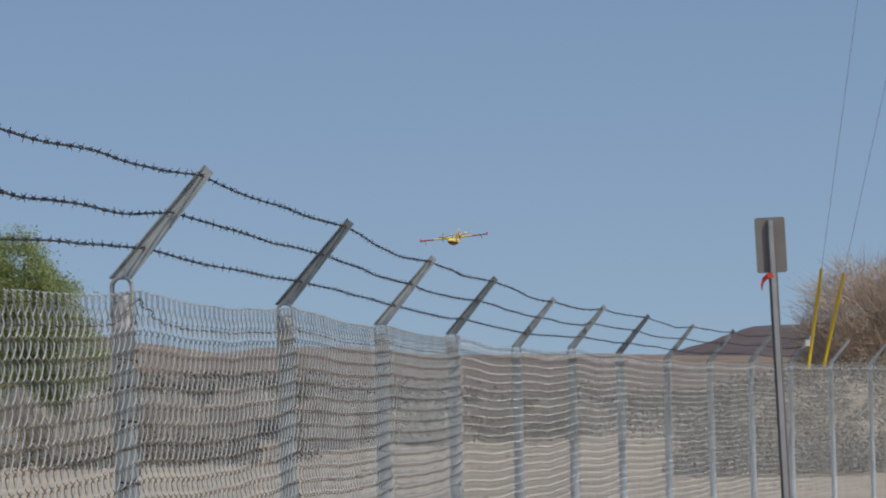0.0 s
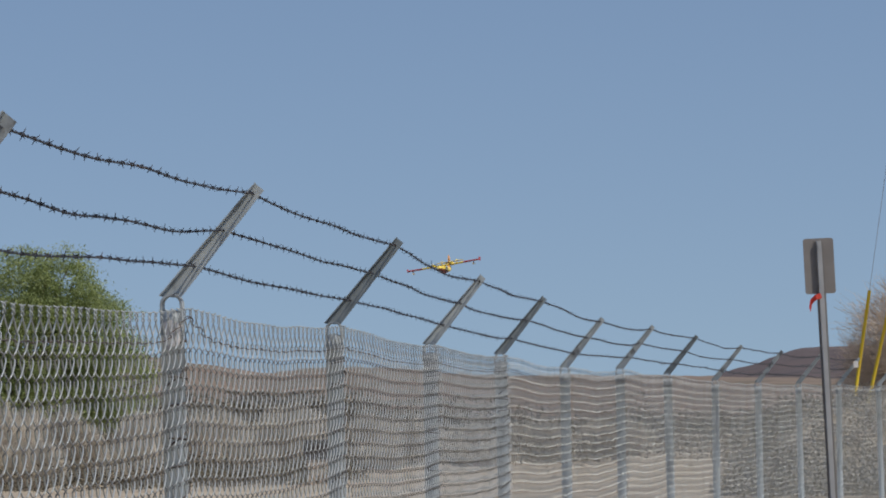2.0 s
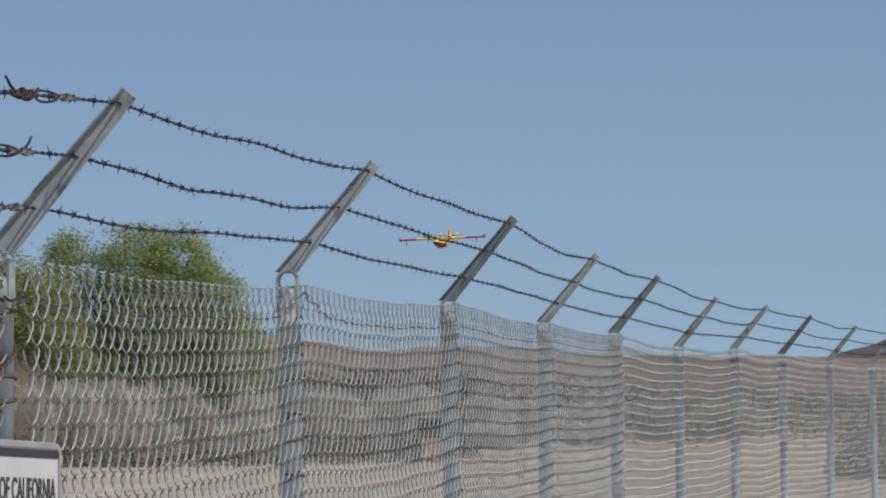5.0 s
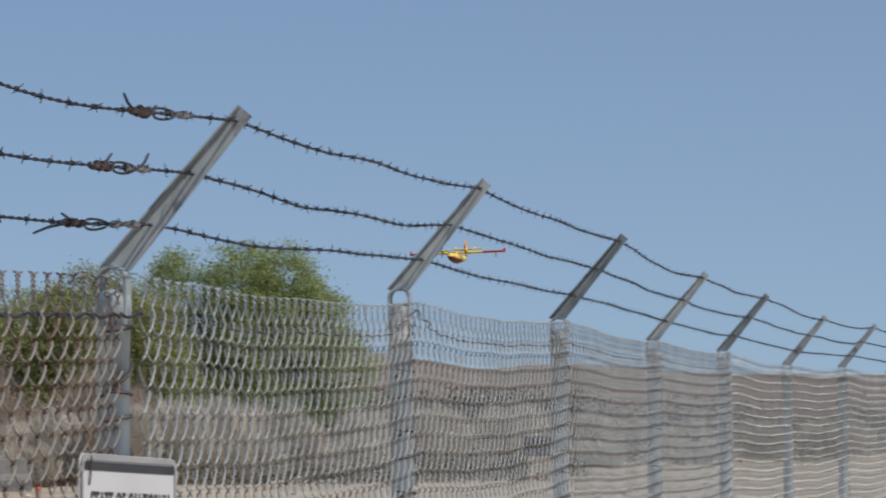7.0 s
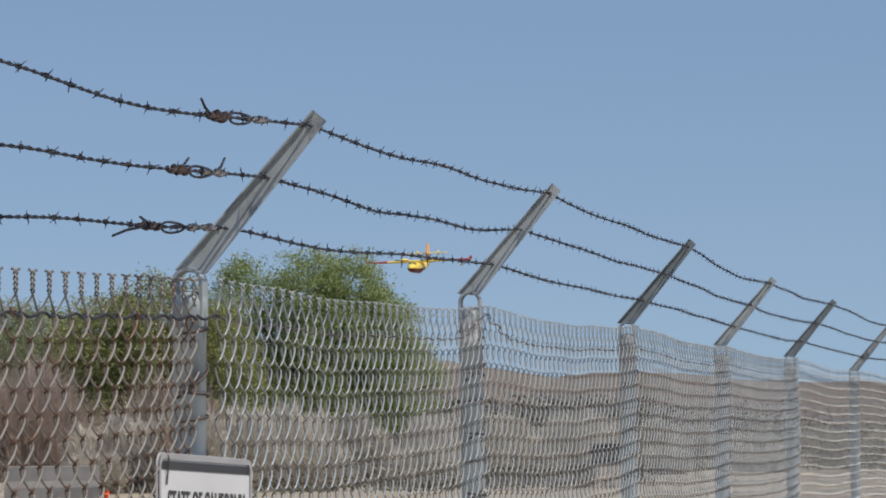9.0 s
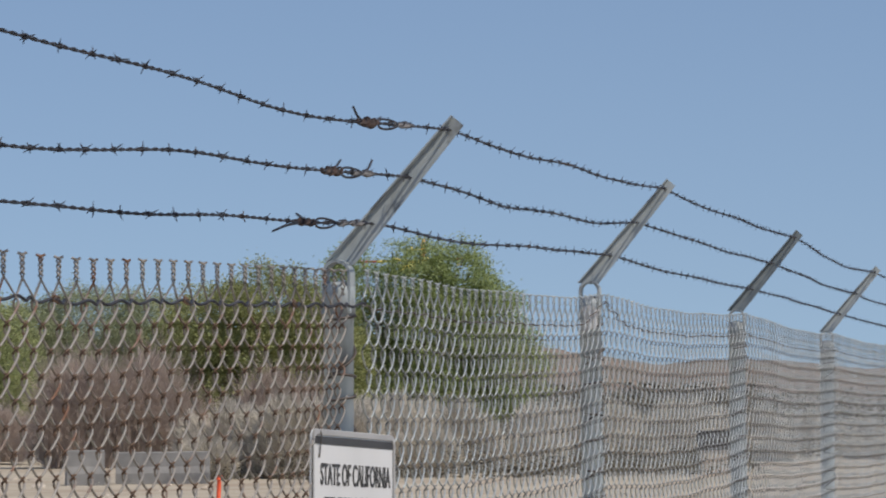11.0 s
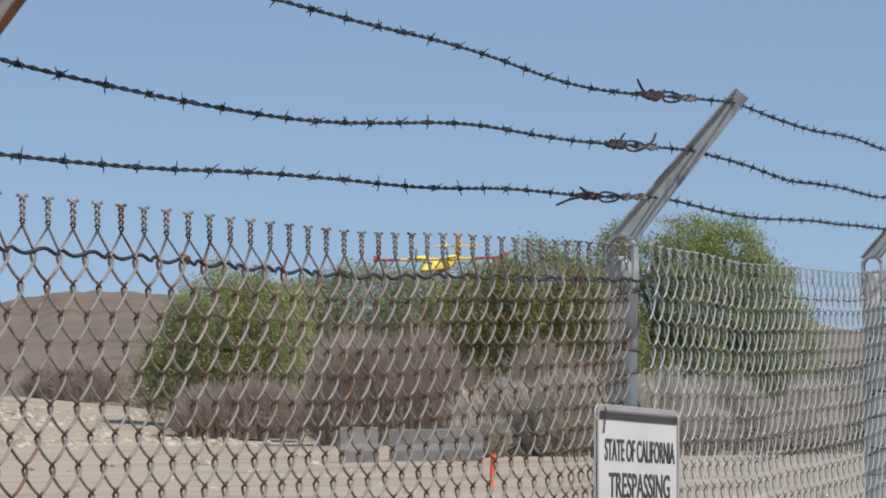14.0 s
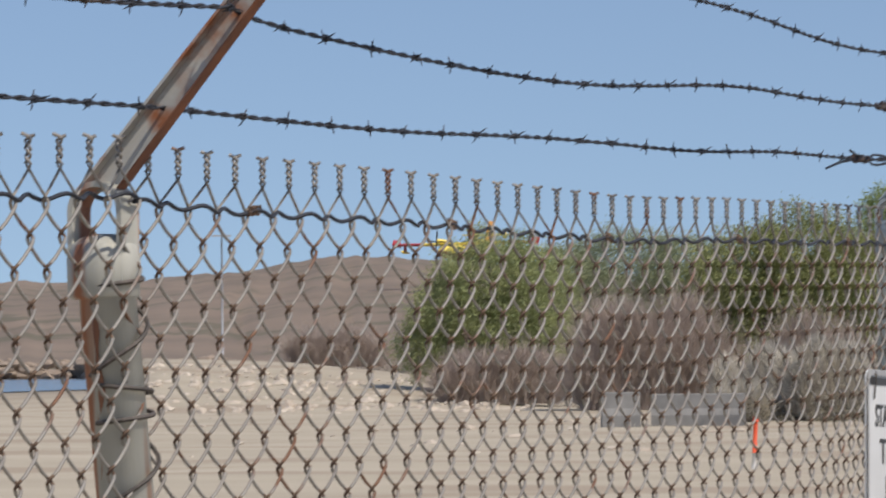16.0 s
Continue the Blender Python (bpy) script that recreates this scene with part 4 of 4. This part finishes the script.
def straw_shrub(label, az, r, w, h, depth, n, seed):
    """Rounded dry shrub: a dome of lobes bristling with fine pale stalks."""
    local = np.random.default_rng(seed)
    base = polar(az, r)
    base.z = float(ground_z(np.array(az), np.array(r)))
    bush = thing("straw_shrub", label, "shrub", at=Matrix.Translation(base) @ pose(0, 0, 0, 0, 0, -az))
    lobes = []
    for q in range(7):
        x, y = local.uniform(-0.34, 0.34) * w, local.uniform(-0.34, 0.34) * depth
        top = h * (1 - 0.9 * (x / w) ** 2) * local.uniform(0.72, 1.0)
        lobes.append((x, y, top * 0.5, w * local.uniform(0.17, 0.26), depth * local.uniform(0.2, 0.28), top * 0.5))
    c = lobe_points(lobes, n, local, 0.66)
    c = c[c[:, 2] > 0.03]
    d = c * np.array([1 / w, 1 / depth, 0.75 / h])
    d /= np.linalg.norm(d, axis=1)[:, None]
    d += np.array([0, 0, 0.45]) + local.normal(size=d.shape) * 0.45
    side = local.normal(size=d.shape)
    side /= np.linalg.norm(side, axis=1)[:, None]
    ln = local.uniform(0.07, 0.20, (len(c), 1))
    v = np.stack([c - side * 0.011, c + side * 0.011, c + d * ln + side * 0.005, c + d * ln - side * 0.005], 1)
    part("stalk_dome", fast_mesh("stalk_dome", v, 4, STRAW), None, bush)
    m = n // 12
    tip = c[local.integers(0, len(c), m)]
    root = tip * np.array([0.35, 0.35, 0]) + local.normal(size=(m, 3)) * np.array([0.15, 0.15, 0])
    side = local.normal(size=(m, 3)) * np.array([1, 1, 0.2])
    side /= np.linalg.norm(side, axis=1)[:, None]
    part("stem_tangle", fast_mesh("stem_tangle", np.stack([root - side * 0.014, root + side * 0.014, tip + side * 0.006, tip - side * 0.006], 1), 4, TWIG), None, bush, "brown inner stems")


for q, (az, r, w, h, n) in enumerate(((-9.35, 97, 2.3, 1.75, 15000), (-8.55, 95, 2.4, 1.95, 16000), (-7.75, 97, 2.2, 2.0, 15000), (-9.7, 94, 1.3, 1.0, 6000),
                                      (-7.0, 102, 2.4, 2.0, 15000), (-6.2, 104, 2.5, 1.95, 15000), (-5.3, 104, 2.6, 1.9, 15000), (-4.5, 108, 2.4, 1.75, 12000), (-6.6, 97, 1.7, 1.05, 7000), (-5.0, 99, 1.8, 0.95, 7000),
                                      (-3.75, 128, 2.8, 2.0, 10000), (-3.1, 132, 2.6, 1.7, 9000), (-3.4, 112, 2.0, 1.0, 7000), (-2.0, 138, 3.0, 1.75, 9000), (-1.3, 142, 2.8, 1.5, 8000), (-2.75, 150, 3.0, 2.1, 8000),
                                      (-0.4, 146, 2.8, 1.3, 6000), (0.6, 150, 2.8, 1.3, 6000), (1.8, 146, 3.0, 1.3, 6000), (-1.7, 118, 1.8, 0.7, 4000), (-0.2, 122, 2.0, 0.7, 4000))):
    straw_shrub("dry pale straw-coloured shrub on the sand", az, r, w, h, w * 0.85, n, 150 + q)


def build_scrub(name, label, count, az0, az1, r0, r1, h0, h1, material, seed, blades=100):
    """Countless low shrubs scattered over the plain."""
    local = np.random.default_rng(seed)
    out = []
    az = np.radians(local.uniform(az0, az1, count))
    r = r0 + (r1 - r0) * local.uniform(0, 1, count) ** 1.3
    for a, q in zip(az, r):
        if math.degrees(a) < -11.5 and q < 215:
            continue
        if math.degrees(a) < -18.2 and q < 470:
            continue
        h = local.uniform(h0, h1) * (1 + q / 500)
        n = blades
        c = local.normal(size=(n, 3)) * np.array([h * 0.55, h * 0.55, 0])
        c = np.clip(c, -0.95 * h, 0.95 * h)
        c[:, 2] = np.minimum(np.abs(local.normal(size=n)), 2.0) * h * 0.34 * np.clip(1.1 - (np.hypot(c[:, 0], c[:, 1]) / (1.3 * h)) ** 2, 0.15, 1) + 0.06 * h
        s = h * 0.055 if h < 2 else h * 0.04
        v = leaf_quads(c, s, local)
        v += np.array([q * math.sin(a), q * math.cos(a), float(ground_z(np.array(math.degrees(a)), np.array(q)))])
        out.append(v)
    ob = new(name, fast_mesh(name, np.concatenate(out), 4, material))
    tagged(ob, label, "scrub", kind="stuff")


build_scrub("scrub", "countless dry brown and grey desert shrubs over the plain", 1500, -20, 11, 124, 520, 0.55, 1.0, SCRUB, 61, 220)
build_scrub("dark_scrub", "dark olive shrubs scattered over the plain", 260, -20, 11, 150, 620, 0.6, 1.5, SCRUB_DARK, 62, 260)
build_scrub("far_bushes", "dark green rounded bushes far out on the plain", 34, -6, 4.5, 260, 480, 1.3, 2.6, SCRUB_DARK, 65, 700)
build_scrub("brush_between_shrubs", "dark dead brush filling the gaps between straw shrubs", 130, -9.4, -2.2, 91, 120, 0.45, 0.85, SCRUB_DARK, 67, 260)
build_scrub("olive_bushes", "dark olive rounded bushes at the foot of the hills", 30, -5.3, -1.7, 275, 340, 2.3, 3.1, SCRUB_DARK, 66, 1100)
build_scrub("bank_scrub", "grey-brown low shrubs covering the bank behind the fence", 900, 3.4, 11, 70, 99, 0.25, 0.6, SCRUB, 64, 260)
build_scrub("dry_grass", "tufts of dry grass on the sand", 800, -16, 9, 60, 128, 0.08, 0.22, STRAW, 63, 26)


# ---- stones ----
def stone_mesh(local, count, place, s0, s1):
    g = Geo()
    t = (1 + 5 ** 0.5) / 2
    base = np.array([(-1, t, 0), (1, t, 0), (-1, -t, 0), (1, -t, 0), (0, -1, t), (0, 1, t), (0, -1, -t), (0, 1, -t), (t, 0, -1), (t, 0, 1), (-t, 0, -1), (-t, 0, 1)]) / 1.9
    faces = [[0, 11, 5], [0, 5, 1], [0, 1, 7], [0, 7, 10], [0, 10, 11], [1, 5, 9], [5, 11, 4], [11, 10, 2], [10, 7, 6], [7, 1, 8], [3, 9, 4], [3, 4, 2], [3, 2, 6], [3, 6, 8], [3, 8, 9], [4, 9, 5], [2, 4, 11], [6, 2, 10], [8, 6, 7], [9, 8, 1]]
    for q in range(count):
        s = local.uniform(s0, s1) * (1.0 if local.uniform() < 0.85 else 1.7)
        v = base * local.uniform(0.7, 1.3, (12, 1)) * s * np.array([1.3, 1.0, 0.7])
        g.add(v + np.array(place(local)), faces)
    return g


def bank_place(local):
    az = local.uniform(-18.0, -12.6)
    r = local.uniform(119, 152)
    z = float(ground_z(np.array(az), np.array(r)))
    p = polar(az, r, z)
    return (p.x, p.y, p.z)


def shore_place(local):
    az = local.uniform(-27, -16.8)
    r = local.uniform(445, 475)
    p = polar(az, r, local.uniform(0, 1.9))
    return (p.x, p.y, p.z)


def sand_place(local):
    az = local.uniform(-18, 5)
    r = local.uniform(55, 125)
    p = polar(az, r, float(ground_z(np.array(az), np.array(r))))
    return (p.x, p.y, p.z)


tagged(new("bank_stones", stone_mesh(np.random.default_rng(71), 420, bank_place, 0.05, 0.16).mesh("bank_stones", STONE)), "pale broken stones strewn over the sandy bank", "stones", kind="stuff")
tagged(new("shore_rocks", stone_mesh(np.random.default_rng(72), 700, shore_place, 0.35, 0.9).mesh("shore_rocks", ROCK)), "brown rocks along the far shore of the pond", "rocks", kind="stuff")
tagged(new("scattered_stones", stone_mesh(np.random.default_rng(73), 160, sand_place, 0.03, 0.09).mesh("scattered_stones", STONE)), "small pale stones scattered on the sand", "stones", kind="stuff")


# ---- small things on the sand ----
def build_marker():
    p = polar(-9.55, 54)
    m = thing("marker_stake", "orange marker stake with a white foot in the sand", "stake", at=pose(p.x, p.y, 0, 0, 3, 0))
    part("upper_half", Geo().tube([(0, 0, 0.22), (0, 0, 0.6), (0, 0, 0.64)], [0.03, 0.03, 0.026], 10), ORANGE, m, "orange upper half", True)
    part("lower_half", Geo().tube([(0, 0, -0.1), (0, 0, 0.218)], [0.03, 0.03], 10), WHITE, m, "white lower half", True)
    part("tip", Geo().tube([(0, 0, 0.64), (0, 0, 0.70)], [0.045, 0.04], 10), ORANGE, m, "", True)


build_marker()


def build_blocks():
    for q, (az, r, w, h, turn) in enumerate(((-11.35, 90, 0.85, 0.80, 4), (-10.25, 91, 2.1, 0.74, -3))):
        p = polar(az, r)
        at = pose(p.x, p.y, -0.03, 0, 0, -az + turn)
        b = thing("concrete_barrier", "weathered grey concrete barrier block on the sand", "barrier", "concrete blocks on the sand", at=at)
        g = Geo()
        hw = w / 2
        prof = [(-0.30, 0), (-0.28, h * 0.35), (-0.18, h * 0.55), (-0.15, h * 0.97), (-0.12, h), (0.12, h), (0.15, h * 0.97), (0.18, h * 0.55), (0.28, h * 0.35), (0.30, 0)]
        g.loft([[(x, y, z) for y, z in prof] for x in (-hw, hw)])
        part("block", g, CONCRETE, b)


build_blocks()


def build_dark_box():
    p = polar(-2.45, 96)
    b = thing("utility_box", "dark rusted steel box standing among the shrubs", "box", at=pose(p.x, p.y, 0.0, 0, 0, 8))
    part("body", Geo().box((-0.36, -0.25, 0.58), (0.36, 0.25, 1.01)), DARK_METAL, b)
    part("lid", Geo().box((-0.39, -0.28, 1.01), (0.39, 0.28, 1.045)), DARK_METAL, b)
    part("plinth", Geo().box((-0.33, -0.22, -0.1), (0.33, 0.22, 0.578)), STONE, b, "pale stone plinth")


build_dark_box()


# ---- guy wires with yellow guards ----
def build_guys():
    for q, (a0, a1, b0, b1) in enumerate(((5.10, 0.36, 5.31, 1.66), (5.29, 0.24, 5.62, 1.58))):
        r = 101
        foot = polar(a0 - 0.08, r, 0)
        low = polar(a0, r, 1.5 + math.tan(radians(a0 * 0 + a1)) * r)
        high = polar(b0, r, 1.5 + math.tan(radians(b1)) * r)
        way = (high - low)
        foot = low - way * ((low.z - 1.4) / way.z)
        g = thing("guy_wire", "steel guy wire with a yellow plastic guard", "cable", "guy wires of a pole")
        part("cable", Geo().tube([foot - way.normalized() * 0.3, low, low + way * 12], 0.007, 6), CABLE, g)
        part("guard", Geo().tube([foot, low, high], 0.043, 8), YELLOW_GUARD, g, "yellow guard", True)


build_guys()


# ---- water-bomber aeroplane ----
def build_plane():
    plane = thing("aeroplane", "yellow twin-engined water-bombing flying boat with red wing tips in flight", "aeroplane")
    # hull: y forward, z up; origin under the wing
    g = Geo()
    secs = [(8.6, 0.15, -1.9, 0.15, 0.2), (7.6, 0.85, -1.9, 0.75, 0.8), (6.0, 1.2, -1.75, 1.15, 1.25), (4.0, 1.3, -1.6, 1.3, 1.5), (0, 1.3, -1.55, 1.3, 1.5), (-3, 1.2, -1.4, 1.2, 1.15), (-6, 0.9, -1.1, 1.1, 0.9), (-9, 0.5, -0.6, 0.85, 0.65), (-11.2, 0.2, -0.2, 0.4, 0.35)]
    rings = []
    for y, hw, cz, up, dn in secs:
        ring = []
        for a in np.arange(16) * math.pi / 8:
            c, s = math.cos(a), math.sin(a)
            x = hw * math.copysign(abs(c) ** 0.75, c)
            z = cz + (up * s if s > 0 else dn * (-(abs(s) ** 1.2)) * (1 if abs(c) < 0.8 else 0.8))
            ring.append((x, y, z))
        rings.append(ring)
    g.loft(rings)
    hull = part("fuselage", g, YELLOW, plane, "yellow boat hull, its underside shade coloured dark red", True)
    # shade under the hull is put into the colour of its lower faces
    hull.data.materials.append(HULL_SHADE)
    for p in hull.data.polygons:
        if p.center.z < -1.95 and p.center.y > -4:
            p.material_index = 1
    part("windscreen", Geo().loft([[(-0.95, 6.25, -0.95), (0.95, 6.25, -0.95), (0.80, 5.7, -0.45), (-0.80, 5.7, -0.45)], [(-1.05, 5.6, -1.05), (1.05, 5.6, -1.05), (0.9, 5.2, -0.5), (-0.9, 5.2, -0.5)]]), PLANE_DARK, hull, "dark cockpit windows")
    part("keel", Geo().loft([[(0, 8.0, -2.65), (0.5, 7.0, -2.78), (0, 7.0, -2.95), (-0.5, 7.0, -2.78)], [(0, 0.0, -2.9), (1.15, 0.0, -2.9), (0, 0.0, -3.2), (-1.15, 0.0, -2.9)]]), PLANE_RED, hull, "red planing bottom")

    def foil(x, chord, t, y0, z0):
        return [(x, y0 + chord * 0.30, z0), (x, y0 + chord * 0.22, z0 + t * 0.45), (x, y0 + chord * 0.02, z0 + t * 0.55), (x, y0 - chord * 0.70, z0 + 0.02), (x, y0 + chord * 0.0, z0 - t * 0.45), (x, y0 + chord * 0.22, z0 - t * 0.4)]
    part("wing", Geo().loft([foil(x, 3.5, 0.60, 0, 0.0) for x in (-8.2, 0, 8.2)]), YELLOW, plane, "yellow middle of the wing")
    for s in (-1, 1):
        part("outer_wing", Geo().loft([foil(s * 8.2, 3.48, 0.59, 0, 0), foil(s * 14.0, 3.4, 0.50, 0, 0.05)]), PLANE_RED, plane, "red outer wing")
        part("winglet", Geo().loft([[(s * 14.0, 1.0, -0.35), (s * 14.06, -2.2, -0.25), (s * 14.1, -2.4, 0.1), (s * 14.06, 1.0, 0.1)], [(s * 14.3, 0.2, 0.95), (s * 14.36, -2.3, 0.95), (s * 14.36, -2.4, 1.05), (s * 14.3, 0.1, 1.05)]]), PLANE_RED, plane, "red winglet")
        fl = Geo()
        fl.loft([[(s * 11.9 + x, y, z - 1.25) for x, z in ((-w, 0.0), (0, h), (w, 0.0), (0, -h))] for y, w, h in ((1.6, 0.05, 0.05), (0.8, 0.26, 0.28), (-0.6, 0.26, 0.26), (-1.8, 0.06, 0.06))])
        flo = part("float", fl, YELLOW, plane, "wing float")
        part("strut", Geo().box((s * 11.9 - 0.05, -0.5, -1.1), (s * 11.9 + 0.05, 0.4, -0.2)), PLANE_RED, flo)
        nx = s * 3.5
        nac = Geo()
        nac.loft([[(nx + rr * math.cos(a), y, zc + rr * 1.05 * math.sin(a)) for a in np.arange(12) * math.pi / 6] for y, rr, zc in ((3.3, 0.30, 0.25), (3.0, 0.50, 0.22), (1.6, 0.62, 0.2), (-1.2, 0.55, 0.22), (-2.8, 0.2, 0.3))])
        nacelle = part("engine_nacelle", nac, YELLOW, plane, "yellow engine nacelle", True)
        part("intake", Geo().box((nx - 0.3, 3.0, -0.32), (nx + 0.3, 3.12, -0.08)), PLANE_DARK, nacelle, "dark air intake")
        prop = Geo().tube([(nx, 3.25, 0.25), (nx, 3.6, 0.25), (nx, 3.75, 0.25)], [0.22, 0.18, 0.03], 10)
        for q in range(4):
            a = q * math.pi / 2 + (0.06 if s > 0 else -0.1)
            e = np.array([math.cos(a), 0, math.sin(a)])
            f = np.array([-math.sin(a), 0, math.cos(a)])
            o = np.array([nx, 3.45, 0.25])
            prop.loft([[o + e * r + f * w + np.array([0, t, 0]) for w, t in ((-c, 0.04), (c, -0.04), (c, -0.07), (-c, 0.01))] for r, c in ((0.15, 0.08), (1.1, 0.15), (1.95, 0.08))])
        part("propeller", prop, PLANE_DARK, plane, "dark four-bladed propeller")
        part("tailplane", Geo().loft([foil(s * 0.1, 2.2, 0.3, -9.9, 2.3), foil(s * 5.4, 1.8, 0.22, -9.9, 2.4)]), YELLOW, plane, "yellow tailplane")
        part("finlet", Geo().box((s * 2.9, -10.9, 1.7), (s * 2.9 + 0.09, -9.6, 3.1)), YELLOW, plane)
    part("fin", Geo().loft([[(-0.16, -7.6, -0.1), (0.16, -7.6, -0.1), (0.10, -11.0, -0.1), (-0.10, -11.0, -0.1)], [(-0.16, -8.6, 2.2), (0.16, -8.6, 2.2), (0.08, -11.4, 2.2), (-0.08, -11.4, 2.2)], [(-0.10, -9.6, 4.9), (0.10, -9.6, 4.9), (0.05, -11.6, 4.9), (-0.05, -11.6, 4.9)]]), FIN_ORANGE, plane, "orange-yellow tail fin")
    return plane


PLANE = build_plane()


# ---- mast on the hills, fixture on a far arm ----
def build_mast():
    p = polar(-16.85, 470)
    m = thing("utility_mast", "thin grey utility mast with a crossarm before the hills", "mast", at=pose(p.x, p.y, 0, 0, 0, 16))
    part("pole", Geo().tube([(0, 0, -0.5), (0, 0, 17.0)], [0.14, 0.09], 8), MAST, m, "", True)
    part("crossarm", Geo().box((-1.1, -0.08, 16.2), (1.1, 0.08, 16.4)), MAST, m)


build_mast()
p11 = arm_point(13, 0.75)
part("reflector", Geo().box((p11.x - 0.01, p11.y - 0.05, p11.z - 0.03), (p11.x + 0.035, p11.y - 0.02, p11.z + 0.03)), WHITE, fence, "small white reflector on an arm")

PLANE_ROWS = [(0, 4.4, 1686.6, 66.7, 4.3), (1, -6.1, 1610.6, 61.9, 8), (2, -17.8, 1536.6, 58.7, 8), (3, -30.0, 1464.7, 56.6, 4), (4, -42.0, 1394.8, 53.5, 1.3), (5, -53.6, 1326.8, 53.5, 1.2), (6, -64.5, 1260.9, 51.9, 1.2),
              (7, -74.8, 1197.0, 50.0, 1.0), (8, -85.4, 1135.2, 47.8, 0), (9, -95.2, 1075.3, 45.3, 1.0), (10, -103.0, 1017.4, 42.3, 1), (11, -112.2, 961.4, 38.2, 0.5), (12, -121.8, 907.3, 35.2, 0),
              (13, -132.0, 854.9, 32.2, 0), (14, -143.2, 804.2, 28.7, 0), (15, -155.4, 754.9, 25.4, 0), (16, -168.9, 706.8, 22.5, 0)]


def motions():
    rows = []
    for k, (t, x, y, z, bank) in enumerate(PLANE_ROWS):
        a, b = PLANE_ROWS[max(k - 1, 0)], PLANE_ROWS[min(k + 1, len(PLANE_ROWS) - 1)]
        heading = math.degrees(math.atan2(-(b[1] - a[1]), b[2] - a[2]))
        rows.append((t, Matrix.Translation((x, y, z)) @ pose(0, 0, 0, 0, 0, heading - float(np.interp(t, [0, 1, 6, 9, 16], [6, 6, 2, 2, 0]))) @ pose(0, 0, 0, float(np.interp(t, [0, 7, 8, 11, 14, 15, 16], [3, 5, 0, -4, -3.5, -1, 3])), 0, 0) @ pose(0, 0, 0, 0, bank, 0)))
    walk(PLANE, rows)


motions()
